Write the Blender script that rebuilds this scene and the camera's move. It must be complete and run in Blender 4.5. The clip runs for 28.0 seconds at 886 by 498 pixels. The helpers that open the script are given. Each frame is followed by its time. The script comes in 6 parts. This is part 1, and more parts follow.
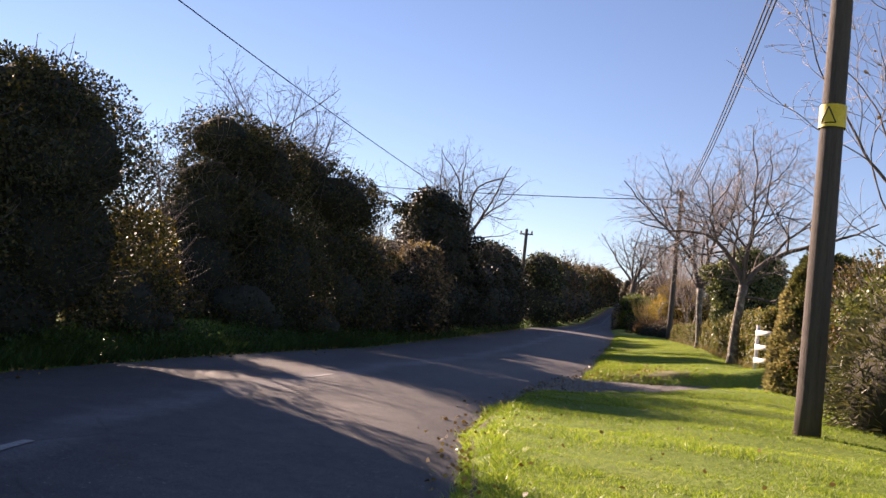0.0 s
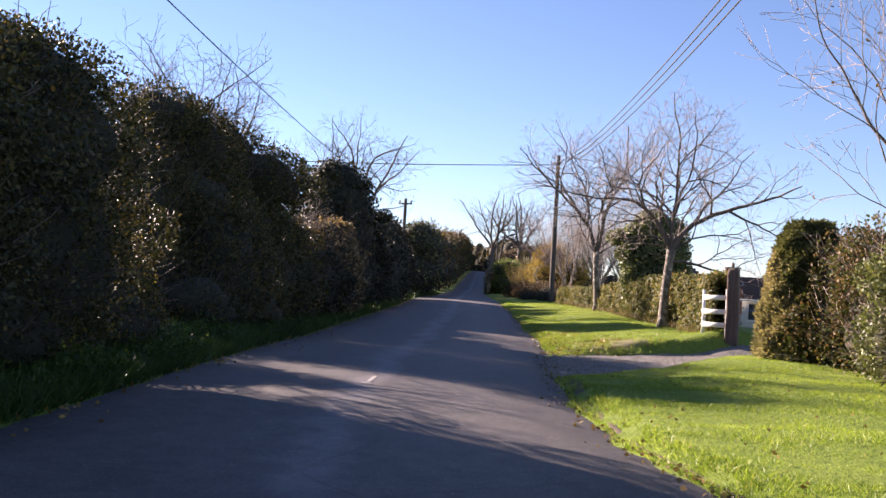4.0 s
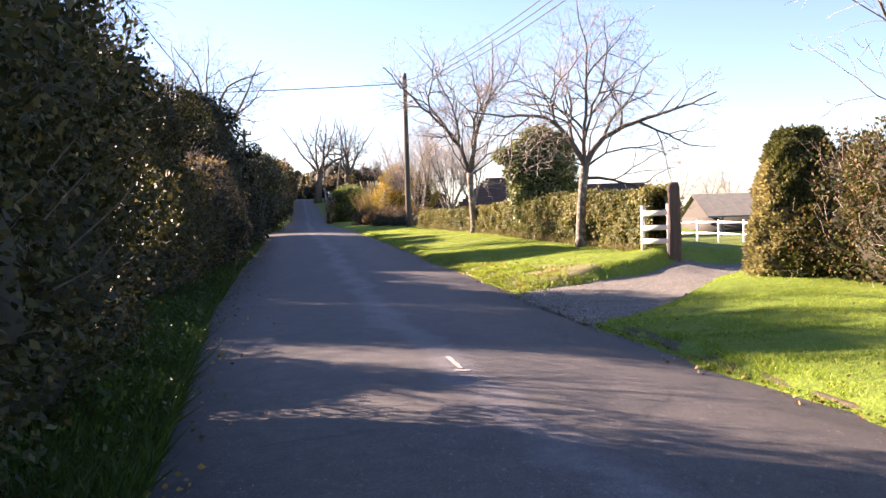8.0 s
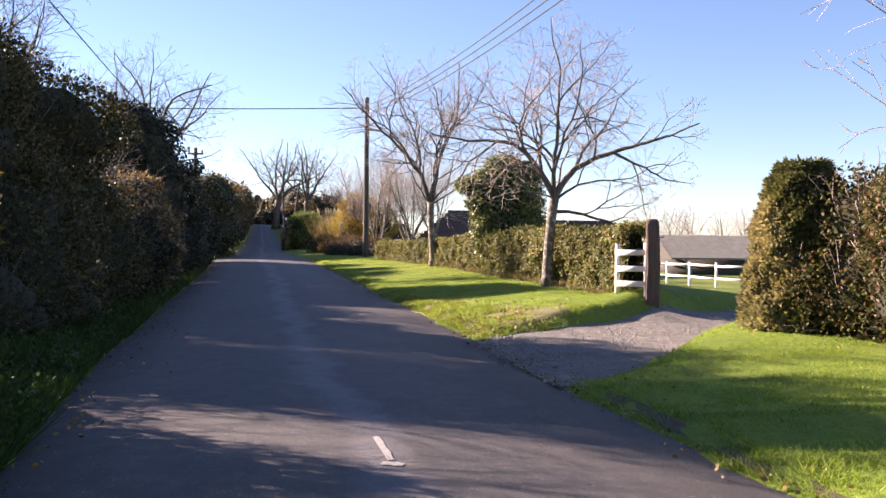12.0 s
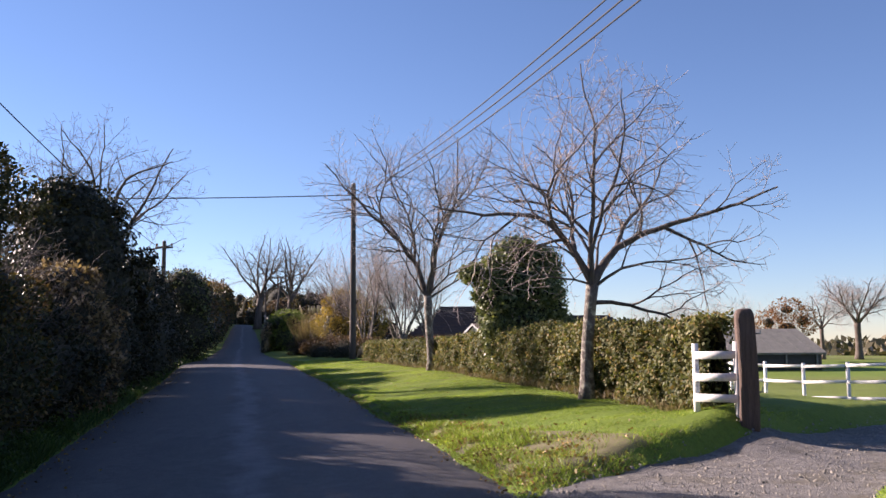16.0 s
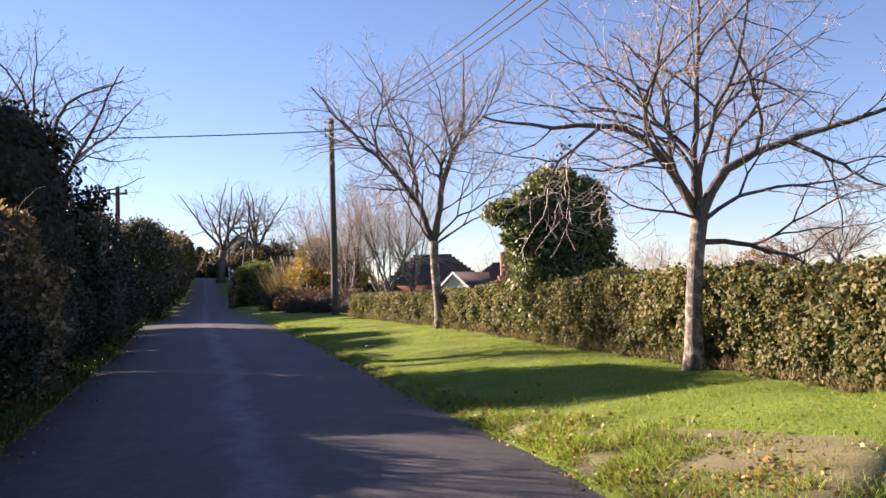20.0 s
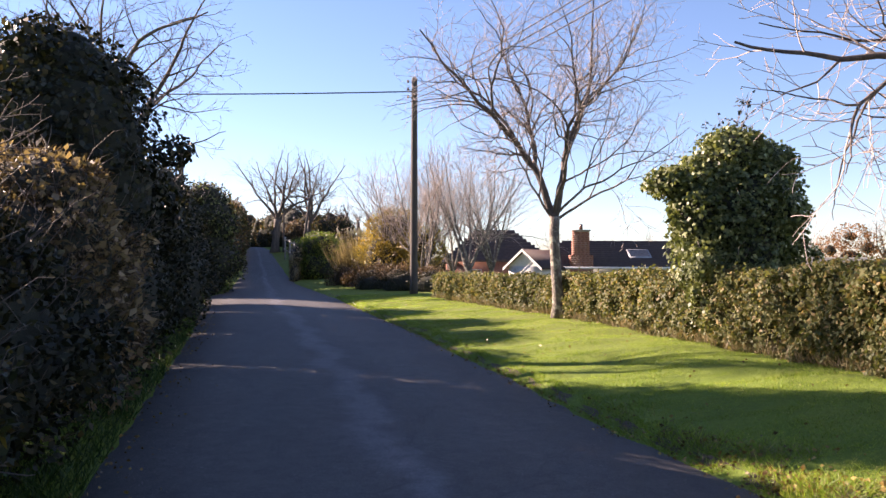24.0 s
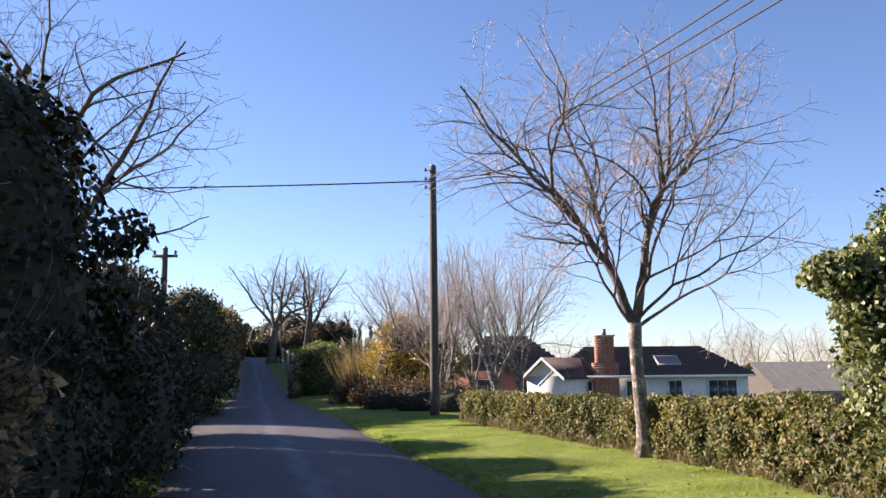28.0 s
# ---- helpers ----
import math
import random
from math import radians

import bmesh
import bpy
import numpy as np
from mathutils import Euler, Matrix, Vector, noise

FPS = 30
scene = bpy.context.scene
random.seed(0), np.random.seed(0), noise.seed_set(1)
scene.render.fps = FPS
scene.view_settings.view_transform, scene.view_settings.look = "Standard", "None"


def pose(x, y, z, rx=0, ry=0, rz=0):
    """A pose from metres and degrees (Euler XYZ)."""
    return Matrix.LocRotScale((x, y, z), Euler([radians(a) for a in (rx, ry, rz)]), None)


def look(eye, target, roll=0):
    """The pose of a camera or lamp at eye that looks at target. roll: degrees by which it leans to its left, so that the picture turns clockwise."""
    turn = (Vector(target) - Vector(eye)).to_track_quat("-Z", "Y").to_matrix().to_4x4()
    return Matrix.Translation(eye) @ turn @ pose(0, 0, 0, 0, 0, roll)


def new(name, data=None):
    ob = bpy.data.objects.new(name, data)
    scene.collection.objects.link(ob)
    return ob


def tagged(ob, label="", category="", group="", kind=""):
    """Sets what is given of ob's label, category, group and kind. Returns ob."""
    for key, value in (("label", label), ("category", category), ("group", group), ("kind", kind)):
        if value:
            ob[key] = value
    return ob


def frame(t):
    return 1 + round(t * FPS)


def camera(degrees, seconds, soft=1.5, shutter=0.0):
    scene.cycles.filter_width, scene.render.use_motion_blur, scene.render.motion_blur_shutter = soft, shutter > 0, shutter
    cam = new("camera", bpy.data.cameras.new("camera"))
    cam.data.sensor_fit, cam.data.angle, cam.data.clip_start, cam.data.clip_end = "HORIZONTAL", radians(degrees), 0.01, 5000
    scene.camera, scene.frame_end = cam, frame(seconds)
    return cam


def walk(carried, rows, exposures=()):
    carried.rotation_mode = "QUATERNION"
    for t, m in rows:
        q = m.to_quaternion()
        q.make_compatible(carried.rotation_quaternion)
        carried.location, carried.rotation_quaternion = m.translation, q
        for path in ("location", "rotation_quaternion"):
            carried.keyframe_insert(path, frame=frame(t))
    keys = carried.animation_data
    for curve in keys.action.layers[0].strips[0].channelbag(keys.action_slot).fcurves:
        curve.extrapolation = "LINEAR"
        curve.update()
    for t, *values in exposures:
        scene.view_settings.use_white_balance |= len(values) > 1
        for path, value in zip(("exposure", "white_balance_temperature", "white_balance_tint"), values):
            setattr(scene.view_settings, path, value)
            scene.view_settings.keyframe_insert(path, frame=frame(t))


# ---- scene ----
import itertools
cam = camera(54.0, 28.0)
PATH = [
    (0, (8.155, 3.461, 0.782), (7.317, 5.271, 0.922), 6.4),
    (0.5, (7.962, 3.802, 0.765), (7.175, 5.635, 0.909), 2.9),
    (1, (7.725, 3.728, 0.795), (7.016, 5.596, 0.89), 3.5),
    (1.5, (7.379, 3.498, 0.832), (6.717, 5.385, 0.885), 4.0),
    (2, (7.186, 3.43, 0.775), (6.535, 5.32, 0.829), 1.5),
    (2.5, (6.908, 3.53, 0.794), (6.296, 5.434, 0.817), 4.5),
    (4.5, (5.395, 3.432, 0.902), (4.988, 5.386, 1.027), 2.9),
    (5, (5.06, 3.661, 0.971), (4.813, 5.641, 1.111), 4.3),
    (5.5, (4.719, 3.86, 0.992), (4.533, 5.846, 1.141), 2.4),
    (6, (4.335, 4.04, 1.022), (4.218, 6.033, 1.153), 3.4),
    (6.5, (3.985, 4.368, 1.006), (3.812, 6.36, 1.056), 1.7),
    (7, (3.63, 4.6, 1.026), (3.424, 6.589, 0.979), 2.7),
    (7.5, (3.357, 4.749, 1.049), (3.078, 6.724, 0.912), -0.2),
    (8, (3.11, 4.831, 1.111), (3.058, 6.829, 1.034), -1.6),
    (8.5, (3.039, 4.964, 1.098), (3.175, 6.959, 1.112), 0.7),
    (9, (3.074, 5.146, 1.061), (3.264, 7.137, 1.108), -0.9),
    (9.5, (3.132, 5.468, 1.03), (3.244, 7.462, 0.918), -1.7),
    (10, (3.112, 5.699, 1.052), (3.14, 7.693, 0.905), -1.1),
    (10.5, (3.149, 5.816, 1.096), (3.163, 7.814, 1.021), -1.4),
    (11, (3.232, 6.245, 1.048), (3.142, 8.242, 0.962), -1.7),
    (11.5, (3.229, 6.329, 1.104), (3.172, 8.324, 0.985), 0.8),
    (12, (3.236, 6.738, 1.101), (3.273, 8.738, 1.097), 0.6),
    (12.5, (3.298, 7.065, 1.097), (3.343, 9.064, 1.081), -0.3),
    (14.5, (3.297, 9.218, 1.135), (3.292, 11.212, 1.283), -0.9),
    (15, (3.169, 9.673, 1.177), (3.144, 11.667, 1.326), -0.4),
    (15.5, (3.15, 10.18, 1.158), (3.256, 12.166, 1.369), -0.9),
    (16, (2.933, 10.803, 1.193), (3.0, 12.789, 1.412), -0.3),
    (16.5, (2.816, 11.323, 1.161), (2.764, 13.319, 1.279), -0.9),
    (17, (2.641, 11.81, 1.18), (2.462, 13.802, 1.197), -0.5),
    (17.5, (2.471, 12.207, 1.227), (2.297, 14.199, 1.245), -1.7),
    (18, (2.351, 12.756, 1.19), (2.092, 14.739, 1.194), -0.4),
    (18.5, (2.136, 13.018, 1.242), (1.986, 15.012, 1.248), 0.6),
    (19, (1.986, 13.58, 1.292), (1.911, 15.579, 1.309), -0.8),
    (19.5, (1.85, 14.046, 1.271), (1.935, 16.042, 1.361), 0.7),
    (20, (1.81, 14.736, 1.352), (1.969, 16.727, 1.451), -1.6),
    (20.5, (1.615, 15.255, 1.367), (1.624, 17.253, 1.458), -1.4),
    (21, (1.465, 15.699, 1.427), (1.423, 17.695, 1.532), -1.9),
    (21.5, (1.195, 16.307, 1.371), (1.121, 18.304, 1.47), -1.1),
    (23.5, (0.452, 17.598, 1.505), (0.409, 19.597, 1.506), -1.3),
    (24, (0.329, 18.008, 1.536), (0.391, 20.007, 1.578), 0.2),
    (24.5, (0.273, 18.518, 1.555), (0.412, 20.513, 1.61), -0.3),
    (25, (0.149, 19.055, 1.595), (0.331, 21.047, 1.634), 0.3),
    (25.5, (0.096, 19.655, 1.603), (0.263, 21.648, 1.622), -1.6),
    (26, (-0.048, 20.069, 1.645), (0.092, 22.064, 1.658), -0.2),
    (26.5, (-0.057, 20.753, 1.662), (0.08, 22.748, 1.666), -1.8),
    (27, (-0.219, 21.217, 1.694), (-0.142, 23.216, 1.701), -0.4),
    (27.5, (-0.264, 21.741, 1.74), (-0.206, 23.739, 1.813), -1.7),
    (28, (-0.389, 22.317, 1.844), (-0.32, 24.296, 2.127), -0.6),
]
walk(cam, [(t, look(eye, target, roll)) for t, eye, target, roll in PATH],
     exposures=[(0.0, 1.61, 7450, 31), (1.0, 1.81, 7050, 31), (2.0, 2.01, 7250, 31), (5.0, 1.86, 6600, 31), (6.5, 2.01, 6800, 31), (7.5, 2.46, 7300, 31), (8.0, 2.56, 7400, 31),
                (9.0, 1.91, 6700, 31), (10.0, 2.35, 7250, 31), (11.0, 2.26, 7300, 31), (12.0, 2.11, 7000, 31), (14.5, 1.92, 6650, 29), (16.0, 1.48, 6350, 29), (17.0, 1.86, 6850, 31), (18.0, 2.22, 7300, 31),
                (19.0, 2.14, 7100, 31), (20.0, 1.82, 6800, 31), (23.5, 2.06, 6900, 31), (26.5, 2.13, 7100, 31), (27.2, 2.13, 7100, 31), (28.0, 1.81, 6400, 27)])

# ---- light ----
SUN_AZ = radians(63.0)       # to the left of +y
SUN_EL = radians(21.5)
world = bpy.data.worlds.new("world")
scene.world = world
world.use_nodes = True
wn = world.node_tree.nodes
sky = wn.new("ShaderNodeTexSky")
sky.sky_type = "NISHITA"
sky.sun_disc = False
sky.sun_elevation = SUN_EL
sky.sun_rotation = -SUN_AZ
sky.air_density = 1.0
sky.dust_density = 0.0
sky.ozone_density = 4.0
sky.altitude = 600
wn["Background"].inputs["Strength"].default_value = 0.056
world.node_tree.links.new(sky.outputs[0], wn["Background"].inputs["Color"])
sun = new("sun", bpy.data.lights.new("sun", "SUN"))
sun.data.energy = 5.0
sun.data.angle = radians(0.6)
sun.data.color = (1.0, 0.88, 0.71)
sun.matrix_world = look((-60, 50, 40), (-60 + math.sin(SUN_AZ) * math.cos(SUN_EL), 50 - math.cos(SUN_AZ) * math.cos(SUN_EL), 40 - math.sin(SUN_EL)))

# ---- materials ----
def nodes_of(name):
    m = bpy.data.materials.new(name)
    m.use_nodes = True
    return m, m.node_tree.nodes, m.node_tree.links, m.node_tree.nodes["Principled BSDF"]


def ramp(nodes, links, fac, stops):
    r = nodes.new("ShaderNodeValToRGB")
    while len(r.color_ramp.elements) < len(stops):
        r.color_ramp.elements.new(0.5)
    for e, (at, c) in zip(r.color_ramp.elements, stops):
        e.position, e.color = at, (*c, 1)
    links.new(fac, r.inputs[0])
    return r.outputs[0]


def noise_tex(nodes, links, scale, detail=4.0, rough=0.55, coord="Object", stretch=None):
    tc = nodes.new("ShaderNodeTexCoord")
    n = nodes.new("ShaderNodeTexNoise")
    n.inputs["Scale"].default_value, n.inputs["Detail"].default_value, n.inputs["Roughness"].default_value = scale, detail, rough
    src = tc.outputs[coord]
    if stretch:
        mp = nodes.new("ShaderNodeMapping")
        mp.inputs["Scale"].default_value = stretch
        links.new(src, mp.inputs[0])
        src = mp.outputs[0]
    links.new(src, n.inputs["Vector"])
    return n.outputs["Fac"]


def mixc(nodes, links, fac, a, b, kind="MIX"):
    m = nodes.new("ShaderNodeMix")
    m.data_type, m.blend_type = "RGBA", kind
    for sock, v in ((m.inputs["Factor"], fac), (m.inputs["A"], a), (m.inputs["B"], b)):
        if isinstance(v, (int, float)):
            sock.default_value = v
        elif isinstance(v, tuple):
            sock.default_value = (*v, 1)
        else:
            links.new(v, sock)
    return m.outputs["Result"]


def bump(nodes, links, bsdf, height, strength, distance=0.02):
    b = nodes.new("ShaderNodeBump")
    b.inputs["Strength"].default_value, b.inputs["Distance"].default_value = strength, distance
    links.new(height, b.inputs["Height"])
    links.new(b.outputs[0], bsdf.inputs["Normal"])


def leaf_mat(name, stops, gloss=0.5, through_light=0.3, big=0.6, roughness=0.45):
    """Leaves: colour by leaf, drifting over the plant, with light coming through."""
    m, n, l, b = nodes_of(name)
    geo = n.new("ShaderNodeNewGeometry")
    c = ramp(n, l, geo.outputs["Random Per Island"], stops)
    drift = noise_tex(n, l, big, 3)
    d = ramp(n, l, drift, [(0.3, (0.62, 0.66, 0.6)), (0.7, (1.25, 1.18, 1.0))])
    c = mixc(n, l, 1.0, c, d, "MULTIPLY")
    l.new(c, b.inputs["Base Color"])
    b.inputs["Roughness"].default_value = roughness
    b.inputs["Specular IOR Level"].default_value = gloss
    tr = n.new("ShaderNodeBsdfTranslucent")
    tint = mixc(n, l, 1.0, c, (1.5, 1.5, 0.8), "MULTIPLY")
    l.new(tint, tr.inputs["Color"])
    mx = n.new("ShaderNodeMixShader")
    mx.inputs[0].default_value = through_light
    l.new(b.outputs[0], mx.inputs[1])
    l.new(tr.outputs[0], mx.inputs[2])
    l.new(mx.outputs[0], n["Material Output"].inputs["Surface"])
    return m


def bark_mat(name, a, b_, scale=9.0, blotch=None):
    m, n, l, b = nodes_of(name)
    f = noise_tex(n, l, scale, 6, 0.65, stretch=(1, 1, 0.25))
    c = ramp(n, l, f, [(0.3, a), (0.7, b_)])
    if blotch:
        f2 = noise_tex(n, l, 8.0, 5, 0.7)
        c = mixc(n, l, ramp(n, l, f2, [(0.5, (0, 0, 0)), (0.62, (1, 1, 1))]), c, blotch)
    l.new(c, b.inputs["Base Color"])
    b.inputs["Roughness"].default_value = 0.85
    bump(n, l, b, f, 1.0, 0.03)
    return m


def plain_mat(name, a, b_, scale=6.0, rough=0.7, metal=0.0, strength=0.2, stretch=None):
    m, n, l, b = nodes_of(name)
    f = noise_tex(n, l, scale, 6, 0.6, stretch=stretch)
    g = noise_tex(n, l, scale * 7.3, 4, 0.6, stretch=stretch)
    c = ramp(n, l, f, [(0.3, a), (0.7, b_)])
    c = mixc(n, l, 0.35, c, ramp(n, l, g, [(0.3, tuple(v * 0.7 for v in a)), (0.7, tuple(min(1, v * 1.2) for v in b_))]))
    l.new(c, b.inputs["Base Color"])
    b.inputs["Roughness"].default_value, b.inputs["Metallic"].default_value = rough, metal
    bump(n, l, b, g, strength, 0.01)
    return m


def asphalt_mat():
    """Worn asphalt: pale aggregate, wheel tracks, a pale worn streak with bluish sky sheen painted in, patches,
    hairline cracks.
    """
    m, n, l, b = nodes_of("asphalt")
    fine = noise_tex(n, l, 120, 4, 0.8)
    speck = noise_tex(n, l, 48, 2, 0.5)
    mid = noise_tex(n, l, 6, 6, 0.7)
    large = noise_tex(n, l, 0.55, 5, 0.65, stretch=(1.0, 0.35, 1.0))
    blot = noise_tex(n, l, 1.7, 5, 0.7, stretch=(1.0, 0.55, 1.0))
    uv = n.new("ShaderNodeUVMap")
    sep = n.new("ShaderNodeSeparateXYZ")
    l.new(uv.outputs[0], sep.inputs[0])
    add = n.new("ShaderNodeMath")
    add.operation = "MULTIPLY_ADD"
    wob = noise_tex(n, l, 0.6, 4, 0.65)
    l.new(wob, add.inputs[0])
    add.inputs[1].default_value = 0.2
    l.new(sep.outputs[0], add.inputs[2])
    # Bluish peak near 0.6: sky sheen painted onto the worn streak.
    track_and_sheen = ramp(n, l, add.outputs[0], [(0.1, (0.72, 0.72, 0.72)), (0.28, (1.1, 1.09, 1.07)), (0.42, (0.86, 0.86, 0.87)), (0.54, (0.9, 0.9, 0.92)), (0.585, (1.6, 1.66, 1.8)), (0.615, (1.6, 1.66, 1.8)), (0.66, (0.88, 0.88, 0.9)), (0.84, (1.08, 1.06, 1.04)), (1.05, (0.82, 0.79, 0.76))])
    c = ramp(n, l, large, [(0.3, (0.05, 0.047, 0.05)), (0.7, (0.098, 0.09, 0.09))])
    c = mixc(n, l, 0.5, c, ramp(n, l, mid, [(0.28, (0.028, 0.026, 0.028)), (0.74, (0.135, 0.122, 0.118))]))
    c = mixc(n, l, ramp(n, l, blot, [(0.55, (0, 0, 0)), (0.63, (0.55, 0.55, 0.55))]), c, (0.05, 0.047, 0.05))
    c = mixc(n, l, 1.0, c, track_and_sheen, "MULTIPLY")
    c = mixc(n, l, 1.0, c, ramp(n, l, fine, [(0.33, (0.35, 0.35, 0.35)), (0.55, (1.0, 1.0, 1.0)), (0.7, (2.4, 2.35, 2.3))]), "MULTIPLY")
    c = mixc(n, l, ramp(n, l, speck, [(0.66, (0, 0, 0)), (0.74, (0.75, 0.75, 0.75))]), c, (0.3, 0.28, 0.265))
    tc = n.new("ShaderNodeTexCoord")
    bent = n.new("ShaderNodeMix")
    bent.data_type = "VECTOR"
    bent.inputs["Factor"].default_value = 0.12
    warp = n.new("ShaderNodeTexNoise")
    warp.inputs["Scale"].default_value, warp.inputs["Detail"].default_value = 2.5, 4
    l.new(tc.outputs["Object"], warp.inputs["Vector"])
    l.new(tc.outputs["Object"], bent.inputs["A"])
    l.new(warp.outputs["Color"], bent.inputs["B"])
    crack = n.new("ShaderNodeTexVoronoi")
    crack.feature = "DISTANCE_TO_EDGE"
    crack.inputs["Scale"].default_value = 0.55
    l.new(bent.outputs["Result"], crack.inputs["Vector"])
    line = ramp(n, l, crack.outputs["Distance"], [(0.0, (0.55, 0.55, 0.55)), (0.006, (0.0, 0.0, 0.0))])
    line = mixc(n, l, 1.0, line, ramp(n, l, blot, [(0.45, (0, 0, 0)), (0.55, (1, 1, 1))]), "MULTIPLY")
    c = mixc(n, l, line, c, (0.012, 0.012, 0.012))
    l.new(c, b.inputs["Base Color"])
    b.inputs["Roughness"].default_value = 0.72
    bump(n, l, b, fine, 0.7, 0.008)
    return m


def ground_mat():
    m, n, l, b = nodes_of("turf")
    f = noise_tex(n, l, 0.8, 5, 0.6)
    g = noise_tex(n, l, 14, 5, 0.7)
    h = noise_tex(n, l, 0.02, 3, 0.5)
    c = ramp(n, l, f, [(0.3, (0.13, 0.19, 0.03)), (0.55, (0.19, 0.26, 0.04)), (0.75, (0.25, 0.29, 0.06))])
    c = mixc(n, l, 0.5, c, ramp(n, l, g, [(0.3, (0.04, 0.075, 0.012)), (0.7, (0.16, 0.24, 0.03))]))
    c = mixc(n, l, ramp(n, l, h, [(0.45, (0, 0, 0)), (0.6, (0.5, 0.5, 0.5))]), c, (0.2, 0.17, 0.07))
    l.new(c, b.inputs["Base Color"])
    b.inputs["Roughness"].default_value = 0.9
    b.inputs["Specular IOR Level"].default_value = 0.2
    bump(n, l, b, g, 0.8, 0.04)
    return m


def gravel_mat():
    m, n, l, b = nodes_of("gravel")
    fine = noise_tex(n, l, 55, 4, 0.7)
    mid = noise_tex(n, l, 6, 5, 0.6)
    patch = noise_tex(n, l, 1.1, 5, 0.65)
    c = ramp(n, l, mid, [(0.3, (0.12, 0.112, 0.105)), (0.7, (0.23, 0.215, 0.2))])
    c = mixc(n, l, 1.0, c, ramp(n, l, fine, [(0.32, (0.5, 0.5, 0.5)), (0.55, (1, 1, 1)), (0.72, (1.7, 1.68, 1.65))]), "MULTIPLY")
    c = mixc(n, l, ramp(n, l, patch, [(0.52, (0, 0, 0)), (0.66, (0.75, 0.75, 0.75))]), c, (0.10, 0.085, 0.05))
    l.new(c, b.inputs["Base Color"])
    b.inputs["Roughness"].default_value = 0.9
    bump(n, l, b, fine, 0.8, 0.02)
    return m


